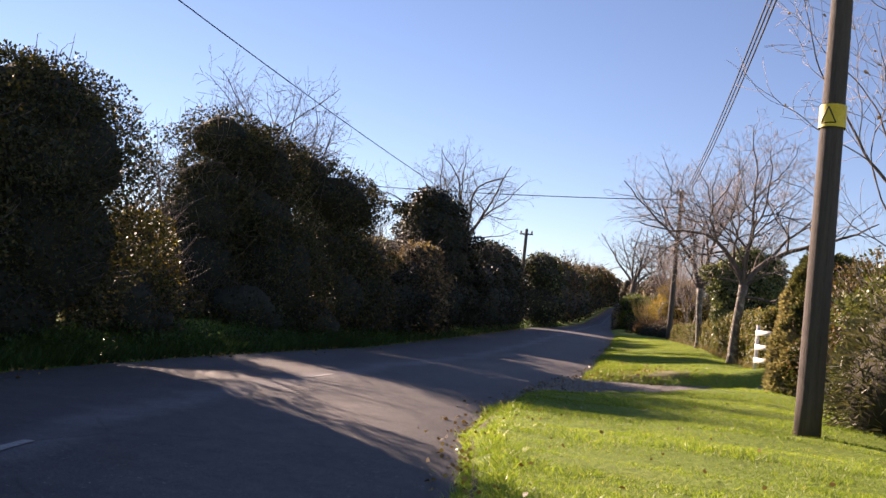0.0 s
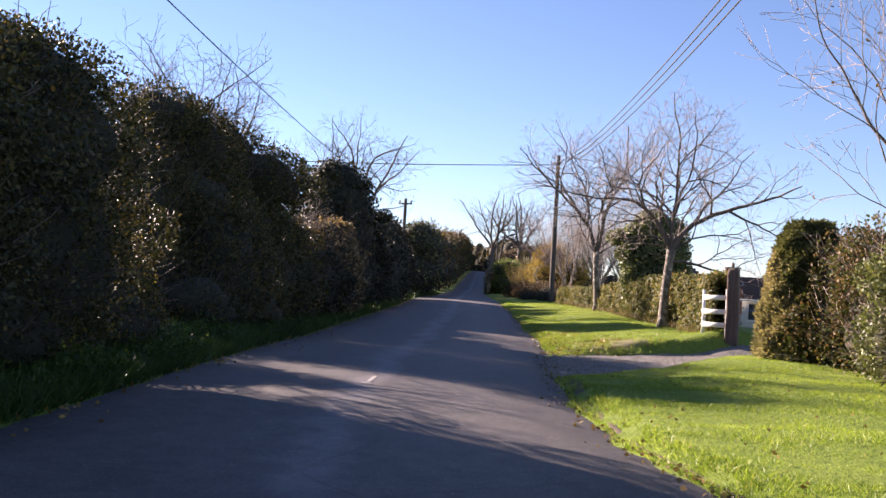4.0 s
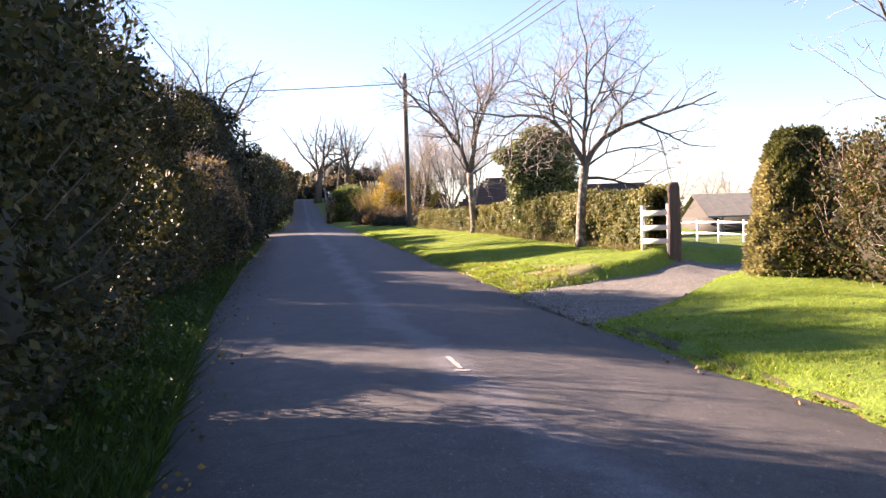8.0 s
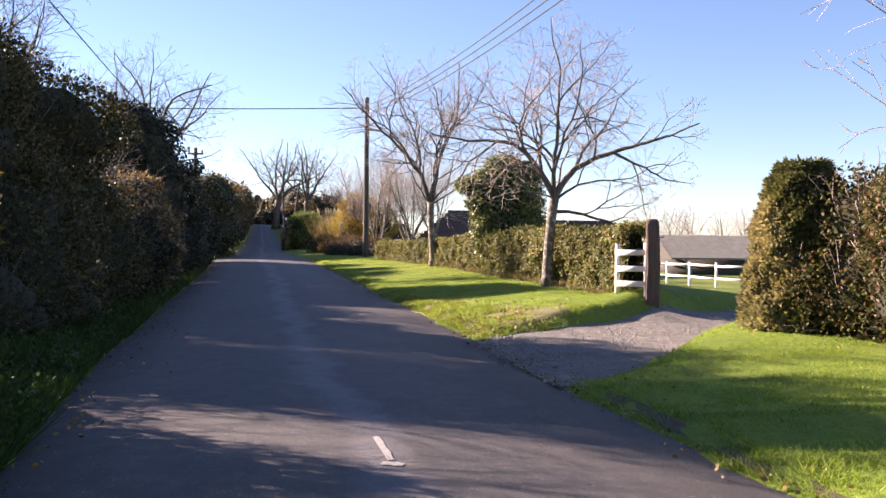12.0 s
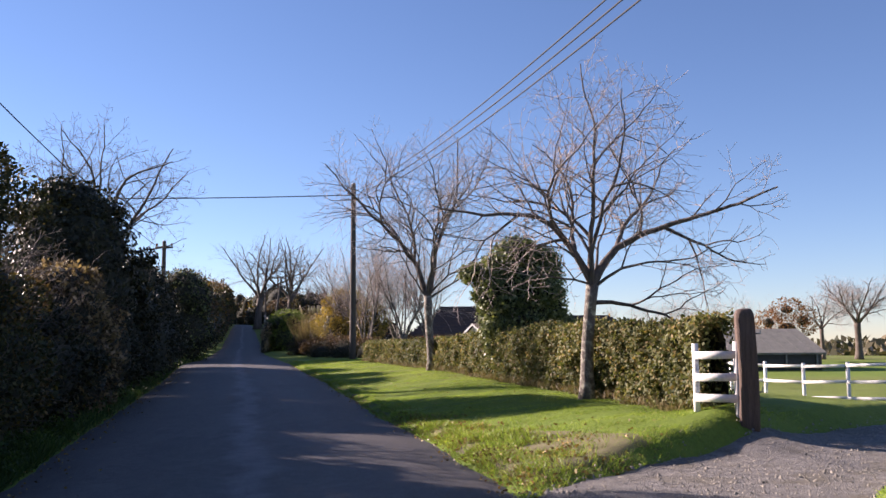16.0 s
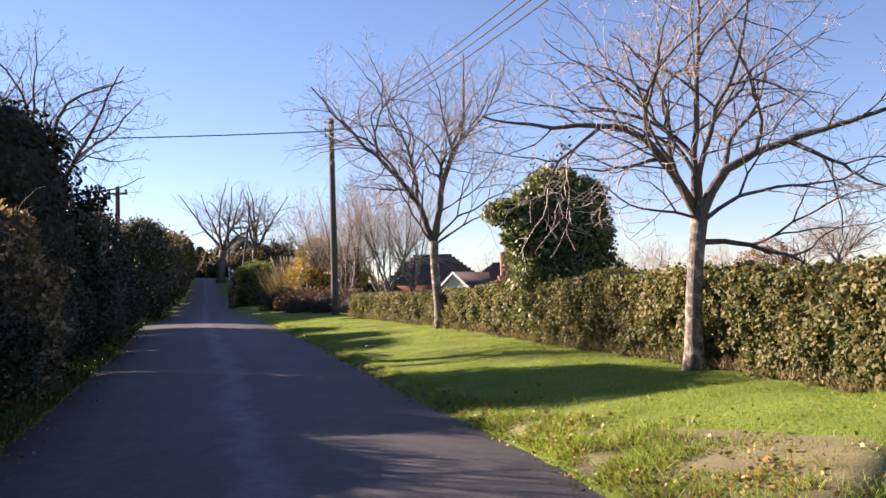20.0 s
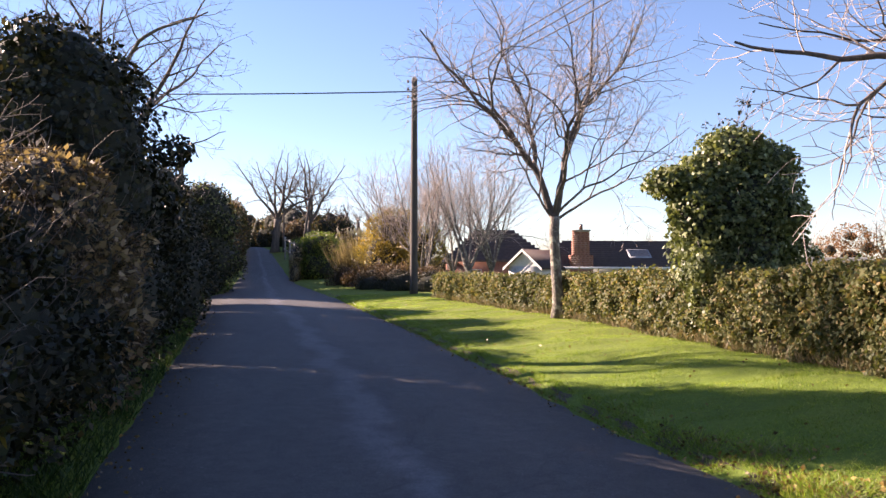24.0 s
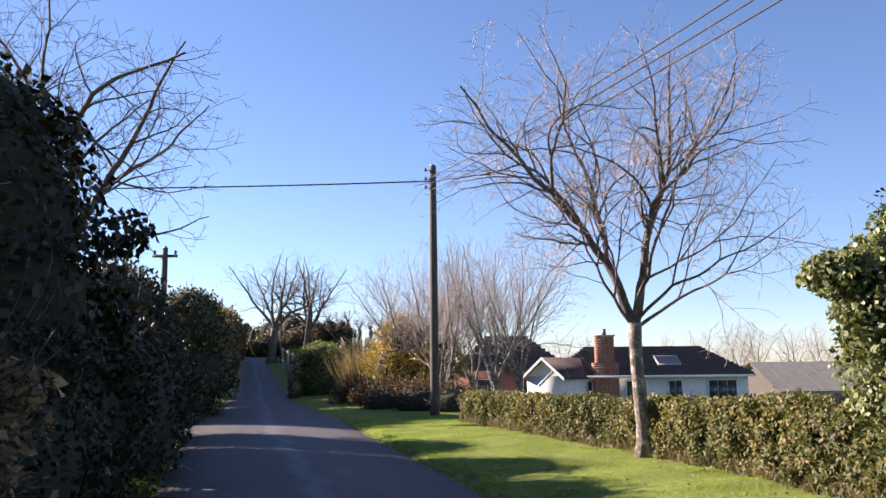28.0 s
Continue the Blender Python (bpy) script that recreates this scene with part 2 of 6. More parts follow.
MAT = {
    "asphalt": asphalt_mat(),
    "turf": ground_mat(),
    "gravel": gravel_mat(),
    "paint_white": plain_mat("white_paint", (0.6, 0.58, 0.55), (0.82, 0.81, 0.79), 5, 0.6, 0, 0.15),
    "road_paint": plain_mat("worn_road_paint", (0.11, 0.105, 0.105), (0.5, 0.49, 0.47), 38, 0.8, 0, 0.2),
    "pole_wood": plain_mat("creosoted_pole_wood", (0.032, 0.025, 0.021), (0.10, 0.08, 0.066), 5, 0.85, 0, 0.6, (6, 6, 0.35)),
    "post_wood": plain_mat("weathered_post_wood", (0.05, 0.03, 0.024), (0.15, 0.10, 0.08), 6, 0.85, 0, 0.6, (5, 5, 0.4)),
    "grey_wood": plain_mat("grey_weathered_wood", (0.18, 0.16, 0.13), (0.34, 0.31, 0.27), 8, 0.85, 0, 0.4, (5, 5, 0.5)),
    "yellow": plain_mat("yellow_plate", (0.62, 0.42, 0.01), (0.75, 0.55, 0.03), 9, 0.5, 0, 0.05),
    "black": plain_mat("black_paint", (0.015, 0.015, 0.015), (0.03, 0.03, 0.03), 9, 0.6, 0, 0.05),
    "metal": plain_mat("galvanised_metal", (0.25, 0.25, 0.25), (0.42, 0.42, 0.42), 12, 0.5, 0.8, 0.1),
    "ceramic": plain_mat("brown_ceramic", (0.12, 0.05, 0.03), (0.2, 0.09, 0.05), 12, 0.25, 0, 0.05),
    "wire": plain_mat("aged_wire", (0.03, 0.03, 0.035), (0.05, 0.05, 0.055), 3, 0.9, 0.0, 0.05),
    "bark_grey": bark_mat("grey_bark", (0.045, 0.035, 0.03), (0.21, 0.175, 0.145), 22, (0.36, 0.34, 0.27)),
    # Darker than the trunk: the limbs' backlit look is in this colour.
    "limb_bark": bark_mat("limb_bark", (0.04, 0.031, 0.026), (0.165, 0.13, 0.108), 14),
    "bark_brown": bark_mat("brown_bark", (0.06, 0.045, 0.035), (0.17, 0.135, 0.11), 9),
    "twig": bark_mat("twig_bark", (0.26, 0.2, 0.175), (0.52, 0.43, 0.38), 14),
    "twig_dark": bark_mat("dark_twig_bark", (0.08, 0.065, 0.055), (0.2, 0.16, 0.135), 14),
    # Near-black fill for bushes: the shade between leaves is put into its colour.
    "core": plain_mat("shade_core_black", (0.012, 0.014, 0.008), (0.035, 0.035, 0.02), 8, 0.95, 0, 0.6),
    # The same shade fill in brown, for the clipped hedge and garden plants.
    "core_hedge": plain_mat("shade_core_brown", (0.02, 0.02, 0.012), (0.055, 0.045, 0.027), 8, 0.95, 0, 0.6),
    "holly": leaf_mat("dark_glossy_leaf", [(0.0, (0.02, 0.026, 0.012)), (0.55, (0.045, 0.05, 0.02)), (0.85, (0.085, 0.08, 0.032)), (0.97, (0.1, 0.08, 0.034)), (1.0, (0.17, 0.13, 0.045))], 0.3, 0.14, roughness=0.6),
    # Darker copy of the hedgerow leaf; the hedge's shade is in its colour.
    "shaded_ivy": leaf_mat("shaded_ivy_leaf", [(0.0, (0.010, 0.013, 0.007)), (0.6, (0.02, 0.024, 0.011)), (0.93, (0.045, 0.038, 0.018)), (1.0, (0.10, 0.075, 0.03))], 0.3, 0.12, roughness=0.45),
    # Brown and yellow leaves, lightened to show sun on the near hedge.
    "thorn": leaf_mat("sunlit_thorn_leaf", [(0.0, (0.04, 0.042, 0.02)), (0.5, (0.08, 0.07, 0.034)), (0.85, (0.11, 0.075, 0.04)), (1.0, (0.2, 0.14, 0.05))], 0.2, 0.22, roughness=0.65),
    "bramble": leaf_mat("bramble_leaf", [(0.0, (0.025, 0.035, 0.014)), (0.5, (0.06, 0.06, 0.024)), (0.8, (0.12, 0.07, 0.03)), (1.0, (0.26, 0.18, 0.05))], 0.4, 0.28),
    "gorse": leaf_mat("gorse_needle", [(0.0, (0.034, 0.028, 0.018)), (0.5, (0.08, 0.053, 0.038)), (1.0, (0.17, 0.112, 0.085))], 0.2, 0.25),
    # Lighter copy of the gorse needle: sunlit tips put into the colour.
    "gorse_tip": leaf_mat("sunlit_gorse_tip", [(0.0, (0.13, 0.098, 0.06)), (0.5, (0.26, 0.18, 0.125)), (1.0, (0.42, 0.31, 0.22))], 0.2, 0.3),
    "autumn": leaf_mat("yellow_autumn_leaf", [(0.0, (0.13, 0.11, 0.03)), (0.5, (0.32, 0.23, 0.05)), (1.0, (0.46, 0.34, 0.08))], 0.3, 0.3),
    "ivy": leaf_mat("ivy_leaf", [(0.0, (0.06, 0.08, 0.03)), (0.5, (0.125, 0.15, 0.056)), (1.0, (0.25, 0.275, 0.125))], 0.4, 0.2, roughness=0.5),
    "hedge": leaf_mat("clipped_hedge_leaf", [(0.0, (0.05, 0.064, 0.024)), (0.45, (0.115, 0.128, 0.05)), (0.75, (0.19, 0.19, 0.088)), (0.92, (0.2, 0.15, 0.08)), (1.0, (0.3, 0.22, 0.10))], 0.25, 0.3, roughness=0.6),
    "conifer": leaf_mat("conifer_spray", [(0.0, (0.055, 0.068, 0.036)), (0.6, (0.12, 0.13, 0.07)), (1.0, (0.23, 0.225, 0.125))], 0.15, 0.2, roughness=0.7),
    "conifer_brown": leaf_mat("sunlit_brown_conifer_spray", [(0.0, (0.18, 0.165, 0.11)), (0.6, (0.32, 0.28, 0.195)), (1.0, (0.46, 0.41, 0.31))], 0.15, 0.25),
    "juniper": leaf_mat("grey_green_spray", [(0.0, (0.05, 0.055, 0.035)), (0.6, (0.10, 0.105, 0.07)), (1.0, (0.17, 0.16, 0.11))], 0.25, 0.2),
    "redleaf": leaf_mat("mixed_red_green_leaf", [(0.0, (0.04, 0.065, 0.02)), (0.45, (0.09, 0.10, 0.038)), (0.75, (0.13, 0.08, 0.05)), (1.0, (0.22, 0.15, 0.10))], 0.25, 0.25, roughness=0.6),
    "laurel": leaf_mat("laurel_leaf", [(0.0, (0.05, 0.09, 0.012)), (0.6, (0.13, 0.19, 0.025)), (1.0, (0.26, 0.29, 0.05))], 0.55, 0.3),
    "straw": leaf_mat("dry_reed", [(0.0, (0.14, 0.11, 0.07)), (0.6, (0.24, 0.19, 0.125)), (1.0, (0.35, 0.29, 0.21))], 0.15, 0.2),
    "dry_leaf": leaf_mat("dry_beige_leaf", [(0.0, (0.17, 0.13, 0.085)), (0.6, (0.3, 0.24, 0.165)), (1.0, (0.42, 0.35, 0.25))], 0.2, 0.2),
    "plume": leaf_mat("pale_plume", [(0.0, (0.45, 0.4, 0.3)), (1.0, (0.65, 0.6, 0.5))], 0.2, 0.3),
    "grass": leaf_mat("verge_grass", [(0.0, (0.12, 0.19, 0.035)), (0.6, (0.235, 0.345, 0.06)), (0.93, (0.34, 0.43, 0.10)), (1.0, (0.44, 0.39, 0.19))], 0.3, 0.38, 0.9),
    "weed": leaf_mat("rank_grass", [(0.0, (0.018, 0.042, 0.014)), (0.6, (0.038, 0.08, 0.02)), (1.0, (0.08, 0.125, 0.03))], 0.3, 0.35),
    "fallen": leaf_mat("fallen_leaf", [(0.0, (0.10, 0.06, 0.025)), (0.6, (0.24, 0.15, 0.05)), (1.0, (0.4, 0.3, 0.11))], 0.3, 0.1),
    "russet": leaf_mat("russet_leaf", [(0.0, (0.13, 0.06, 0.03)), (1.0, (0.3, 0.15, 0.075))], 0.2, 0.25),
    "far_wood": leaf_mat("far_woodland", [(0.0, (0.06, 0.06, 0.035)), (0.6, (0.11, 0.095, 0.065)), (1.0, (0.17, 0.14, 0.10))], 0.2, 0.1, 0.05),
    "tile": plain_mat("dark_roof_tile", (0.032, 0.021, 0.018), (0.075, 0.05, 0.043), 5, 0.75, 0, 0.3),
    "render_white": plain_mat("white_render", (0.5, 0.49, 0.46), (0.63, 0.62, 0.59), 2, 0.85, 0, 0.15),
    "brick": plain_mat("red_brick", (0.2, 0.075, 0.05), (0.34, 0.15, 0.10), 9, 0.85, 0, 0.3),
    "mortar": plain_mat("mortar", (0.25, 0.23, 0.2), (0.36, 0.33, 0.3), 14, 0.9, 0, 0.3),
    "shed_roof": plain_mat("weathered_cement_sheet", (0.15, 0.145, 0.12), (0.27, 0.25, 0.21), 1.5, 0.85, 0, 0.2),
    "shed_dark": plain_mat("dark_boarding", (0.03, 0.026, 0.022), (0.07, 0.06, 0.05), 4, 0.8, 0, 0.3),
    "window": plain_mat("window_pane", (0.03, 0.035, 0.04), (0.06, 0.065, 0.075), 1, 0.08, 0, 0.0),
    "stone": plain_mat("rubble_stone", (0.16, 0.145, 0.12), (0.33, 0.3, 0.255), 5, 0.9, 0, 0.5),
    "worn": plain_mat("worn_turf_and_litter", (0.10, 0.09, 0.035), (0.21, 0.185, 0.09), 5, 0.95, 0, 0.8),
    "soil": plain_mat("bare_soil", (0.05, 0.035, 0.022), (0.12, 0.09, 0.06), 10, 0.95, 0, 0.6),
}

# ---- plan ----
ROAD_R = [(-60, 46), (-40, 33), (-20, 19.5), (-8, 12.6), (0, 9.3), (4, 7.75), (8, 6.38), (9, 5.98), (9.8, 5.62), (10.9, 5.34), (11.7, 5.08), (13.2, 4.88), (14, 4.68), (16, 4.4), (18.3, 4.08), (20, 3.85), (21.2, 3.58), (23, 3.3), (25, 2.82), (27, 2.3), (30.2, 1.72), (33, 1.05), (36, 0.5), (43, -1.1), (49.5, -2.45), (53, -3.4), (60, -5.3), (75, -8.2), (100, -13.2), (130, -19.3), (142, -23.5), (155, -31), (175, -48), (200, -72)]
ROAD_L = [(-60, 40), (-40, 27), (-20, 13.6), (-8, 7.0), (0, 3.8), (4, 2.65), (7, 1.9), (9, 1.45), (10.7, 1.05), (14.1, 0.15), (16, -0.35), (18, -0.82), (22.8, -1.85), (25, -2.3), (32, -3.6), (36, -4.35), (44, -6.1), (49.2, -7.2), (51, -7.4), (53, -7.35), (58, -8.1), (71, -10.3), (105, -16.6), (132, -22.2), (142, -26.5), (152, -34), (170, -50), (200, -80)]
RISE = [(-300, -4.0), (-60, -0.9), (0, -0.2), (12, -0.15), (20, -0.2), (26, -0.1), (36, 0.15), (46, 0.35), (50, 0.42), (70, 0.95), (85, 1.9), (100, 3.0), (120, 3.75), (140, 4.1), (170, 4.0), (400, 3.0), (1500, 2.0)]
VERGE = [(-60, 0.05), (8, 0.08), (12, 0.1), (14, 0.15), (20, 0.28), (26, 0.31), (36, 0.2), (48, 0.1), (200, 0.1)]
HEDGE = [(22.2, 6.72), (23.4, 6.62), (24.75, 6.36), (25.7, 6.06), (27.6, 5.6), (33.7, 4.36), (37, 3.58), (38.4, 3.25), (46.2, 0.95)]
DRIVE = [(3.2, 15.7, 1.9), (4.1, 16.6, 1.6), (5.5, 18.7, 1.4), (7.3, 20.6, 1.05), (10.0, 22.7, 1.2), (14.0, 25.6, 1.5), (20.0, 29.0, 1.5), (30, 35, 1.5)]


def lerp_of(rows):
    a = np.array(rows, float)
    return lambda v: np.interp(v, a[:, 0], a[:, 1])


road_r, road_l, rise, verge = lerp_of(ROAD_R), lerp_of(ROAD_L), lerp_of(RISE), lerp_of(VERGE)


def smooth(a, b, v):
    s = np.clip((np.asarray(v, float) - a) / (b - a), 0, 1)
    return s * s * (3 - 2 * s)


def waves(x, y, z=0.0, seed=0.0):
    """A cheap smooth noise of about -1 to 1."""
    return (np.sin(1.7 * x + 2.3 * y + 1.1 * z + seed) + np.sin(-2.9 * x + 1.3 * y + 2.7 * z + 1.7 * seed + 2) + np.sin(0.9 * x - 3.1 * y + 1.9 * z + 2.3 * seed + 4)
            + 0.6 * np.sin(5.3 * x + 4.1 * y - 3.7 * z + seed) + 0.6 * np.sin(-4.3 * x + 6.1 * y + 5.1 * z - seed)) / 3.4


def drive_gap(x, y):
    """Distance from the drive's edge, negative on it."""
    best = np.full(np.broadcast(x, y).shape, 1e9)
    for (ax, ay, aw), (bx, by, bw) in zip(DRIVE, DRIVE[1:]):
        dx, dy = bx - ax, by - ay
        s = np.clip(((x - ax) * dx + (y - ay) * dy) / (dx * dx + dy * dy), 0, 1)
        best = np.minimum(best, np.hypot(x - ax - s * dx, y - ay - s * dy) - (aw + s * (bw - aw)))
    return best


def height(x, y):
    """The ground's height."""
    x, y = np.asarray(x, float), np.asarray(y, float)
    z = rise(y)
    er, el = x - road_r(y), road_l(y) - x
    on_drive = 1 - smooth(-0.15, 0.35, drive_gap(x, y))
    v = verge(y) * smooth(0.0, 3.0, er) + (0.075 + 0.03 * waves(y * 1.9, y * 0.8)) * smooth(0.02, 0.22, er) + 0.02 * waves(x * 0.9, y * 0.9) * smooth(0.2, 1.5, er)
    z = z + v * (1 - on_drive) + 0.05 * on_drive * smooth(0.8, 4.0, er) + 0.21 * np.exp(-((x - 7.2) ** 2 + (y - 22.1) ** 2) / 0.5)
    fall = smooth(5.5, 12, er) * np.interp(y, [21, 33, 44, 52, 75, 120, 300], [0.0, 0.72, 0.92, 1.2, 2.5, 4.5, 6.0])
    z = z - fall - smooth(30, 300, er) * np.interp(y, [0, 60, 200], [1.0, 2.0, 3.0])
    z = z + 0.05 * smooth(0, 0.3, el) + 0.3 * smooth(0.2, 1.6, el) + 0.25 * smooth(1.5, 5, el)
    z = z + 13.0 * np.exp(-(((x + 62) / 45) ** 2 + ((y - 190) / 80) ** 2)) * smooth(4, 50, el)
    inside = smooth(0.0, 0.3, -er) * smooth(0.0, 0.3, -el)
    return z - 0.07 * inside


def road_z(x, y):
    """The road's surface with a slight crown."""
    l, r = road_l(y), road_r(y)
    s = np.clip((x - l) / (r - l), 0, 1)
    return rise(y) + 0.07 * (1 - (2 * s - 1) ** 2) + 0.004 * waves(x * 0.7, y * 0.5)


# ---- mesh helpers ----
class Builder:
    """Collects vertices and faces in arrays."""

    def __init__(self):
        self.v, self.f, self.n = [], [], 0

    def add(self, v, f):
        v = np.asarray(v, float).reshape(-1, 3)
        f = np.asarray(f, int)
        self.v.append(v)
        self.f.append(f + self.n)
        self.n += len(v)

    def mesh(self, name, material, shade=False):
        me = bpy.data.meshes.new(name)
        v = np.concatenate(self.v) if self.v else np.zeros((0, 3))
        sizes = np.concatenate([np.full(len(f), f.shape[1]) for f in self.f]) if self.f else np.zeros(0, int)
        loops = np.concatenate([f.ravel() for f in self.f]) if self.f else np.zeros(0, int)
        me.vertices.add(len(v))
        me.vertices.foreach_set("co", v.ravel().astype(np.float32))
        me.loops.add(len(loops))
        me.loops.foreach_set("vertex_index", loops.astype(np.int32))
        me.polygons.add(len(sizes))
        starts = np.concatenate([[0], np.cumsum(sizes)[:-1]]) if len(sizes) else np.zeros(0)
        me.polygons.foreach_set("loop_start", starts.astype(np.int32))
        if shade:
            me.polygons.foreach_set("use_smooth", np.ones(len(sizes), bool))
        me.update(calc_edges=True)
        me.validate()
        me.materials.append(MAT[material])
        return me

    def box(self, lo, hi, m=None, taper=1.0):
        x0, y0, z0 = lo
        x1, y1, z1 = hi
        cx, cy = (x0 + x1) / 2, (y0 + y1) / 2
        v = np.array([(x0, y0, z0), (x1, y0, z0), (x1, y1, z0), (x0, y1, z0), (x0, y0, z1), (x1, y0, z1), (x1, y1, z1), (x0, y1, z1)], float)
        v[4:, :2] = (cx, cy) + (v[4:, :2] - (cx, cy)) * taper
        if m is not None:
            v = v @ np.array(m.to_3x3()).T + np.array(m.translation)
        self.add(v, [(0, 3, 2, 1), (4, 5, 6, 7), (0, 1, 5, 4), (1, 2, 6, 5), (2, 3, 7, 6), (3, 0, 4, 7)])

    def tube(self, pts, radii, sides=6, caps=True):
        pts, radii = np.asarray(pts, float), np.asarray(radii, float)
        k = len(pts)
        t = np.gradient(pts, axis=0)
        t /= np.linalg.norm(t, axis=1)[:, None] + 1e-9
        ref = np.array([0, 0, 1.0]) if abs(t[0, 2]) < 0.9 else np.array([1.0, 0, 0])
        a = np.cross(t, ref)
        a /= np.linalg.norm(a, axis=1)[:, None] + 1e-9
        b = np.cross(t, a)
        ang = np.linspace(0, 2 * np.pi, sides, endpoint=False)
        ring = a[:, None] * np.cos(ang)[None, :, None] + b[:, None] * np.sin(ang)[None, :, None]
        v = (pts[:, None] + ring * radii[:, None, None]).reshape(-1, 3)
        i, j = np.meshgrid(np.arange(k - 1), np.arange(sides), indexing="ij")
        j2 = (j + 1) % sides
        f = np.stack([i * sides + j, i * sides + j2, (i + 1) * sides + j2, (i + 1) * sides + j], -1).reshape(-1, 4)
        self.add(v, f)
        if caps:
            self.f.append(np.array([list(range(sides))[::-1]]) + self.n - len(v))
            self.f.append(np.array([list(range((k - 1) * sides, k * sides))]) + self.n - len(v))


def part(name, made, material, parent, label="", shade=False, kind=""):
    """Links a Builder (or a mesh) as one mesh object under parent."""
    me = made.mesh(name, material, shade) if isinstance(made, Builder) else made
    ob = new(name, me)
    ob.parent = parent
    return tagged(ob, label=label, kind=kind)


def thing(name, x, y, z, label, category, group="", kind="", rz=0.0):
    ob = new(name)
    ob.matrix_basis = pose(x, y, z, 0, 0, rz)
    return tagged(ob, label, category, group, kind)


def mesh_thing(name, made, material, label, category, group="", kind="", shade=False):
    return tagged(new(name, made.mesh(name, material, shade)), label, category, group, kind)


def rock_ball(b, centre, radius, rng, rough=0.12, rings=7, sectors=10, floor=None):
    """An uneven rounded lump."""
    u = np.linspace(0, np.pi, rings)
    w = np.linspace(0, 2 * np.pi, sectors, endpoint=False)
    uu, ww = np.meshgrid(u, w, indexing="ij")
    d = np.stack([np.sin(uu) * np.cos(ww), np.sin(uu) * np.sin(ww), np.cos(uu)], -1)
    s = rng.uniform(0, 9)
    r = 1 + rough * waves(d[..., 0] * 2, d[..., 1] * 2, d[..., 2] * 2, s)
    v = np.asarray(centre) + d * r[..., None] * np.asarray(radius)
    i, j = np.meshgrid(np.arange(rings - 1), np.arange(sectors), indexing="ij")
    j2 = (j + 1) % sectors
    b.add(v.reshape(-1, 3), np.stack([i * sectors + j, (i + 1) * sectors + j, (i + 1) * sectors + j2, i * sectors + j2], -1).reshape(-1, 4))


def add_leaves(b, p, length, width, rng, lean=None, spread=1.0):
    """Rhombic leaves, slightly folded, at the points p. lean: the way that they tend to point."""
    n = len(p)
    if not n:
        return
    a = rng.normal(size=(n, 3)) * spread
    if lean is not None:
        a += lean
    a /= np.linalg.norm(a, axis=1)[:, None] + 1e-9
    c = np.cross(a, rng.normal(size=(n, 3)))
    c /= np.linalg.norm(c, axis=1)[:, None] + 1e-9
    up = np.cross(a, c)
    s = rng.uniform(0.6, 1.25, (n, 1))
    l, w = length * s, width * s
    v = np.stack([p, p + a * l * 0.45 + c * w * 0.5 + up * w * 0.15, p + a * l, p + a * l * 0.45 - c * w * 0.5 + up * w * 0.15], 1)
    b.add(v.reshape(-1, 3), np.arange(4 * n).reshape(-1, 4))


def facing_leaves(b, p, normal, length, width, rng, loose=0.55, droop=0.5):
    """Broad leaves that lie like scales on a bush, each turned about its outward direction."""
    n = len(p)
    if not n:
        return
    up = normal + rng.normal(size=(n, 3)) * loose
    up /= np.linalg.norm(up, axis=1)[:, None] + 1e-9
    a = rng.normal(size=(n, 3)) + (0, 0, -droop)
    a -= up * (a * up).sum(1)[:, None]
    a /= np.linalg.norm(a, axis=1)[:, None] + 1e-9
    c = np.cross(up, a)
    s = rng.uniform(0.6, 1.25, (n, 1))
    l, w = length * s, width * s
    v = np.stack([p, p + a * l * 0.4 + c * w * 0.5 - up * w * 0.12, p + a * l - up * l * 0.15, p + a * l * 0.4 - c * w * 0.5 - up * w * 0.12], 1)
    b.add(v.reshape(-1, 3), np.arange(4 * n).reshape(-1, 4))


def on_lobes(lobes, n, rng, lo=0.82, hi=1.08, clump=0.0, freq=2.2, inner=0.78):
    """Points in the outer shell of a group of ellipsoids (x, y, z, rx, ry, rz), thinned by a clumping noise."""
    L = np.array(lobes, float)
    area = (L[:, 3] * L[:, 4] + L[:, 3] * L[:, 5] + L[:, 4] * L[:, 5])
    pick = rng.choice(len(L), n, p=area / area.sum())
    d = rng.normal(size=(n, 3))
    d /= np.linalg.norm(d, axis=1)[:, None]
    r = rng.uniform(lo, hi, (n, 1))
    bulge = 1 + 0.10 * waves(d[:, 0] * 2.3 + pick, d[:, 1] * 2.3, d[:, 2] * 2.3)[:, None]
    p = L[pick, :3] + d * r * bulge * L[pick, 3:]
    keep = p[:, 2] > height(p[:, 0], p[:, 1]) + 0.02
    for k, q in enumerate(L):
        inside = (((p - q[:3]) / q[3:]) ** 2).sum(1) < inner**2
        keep &= ~(inside & (pick != k))
    if clump:
        keep &= waves(p[:, 0] * freq, p[:, 1] * freq, p[:, 2] * freq) > rng.uniform(-1.6, 1.0, n) * clump - 0.1
    return p[keep], d[keep]


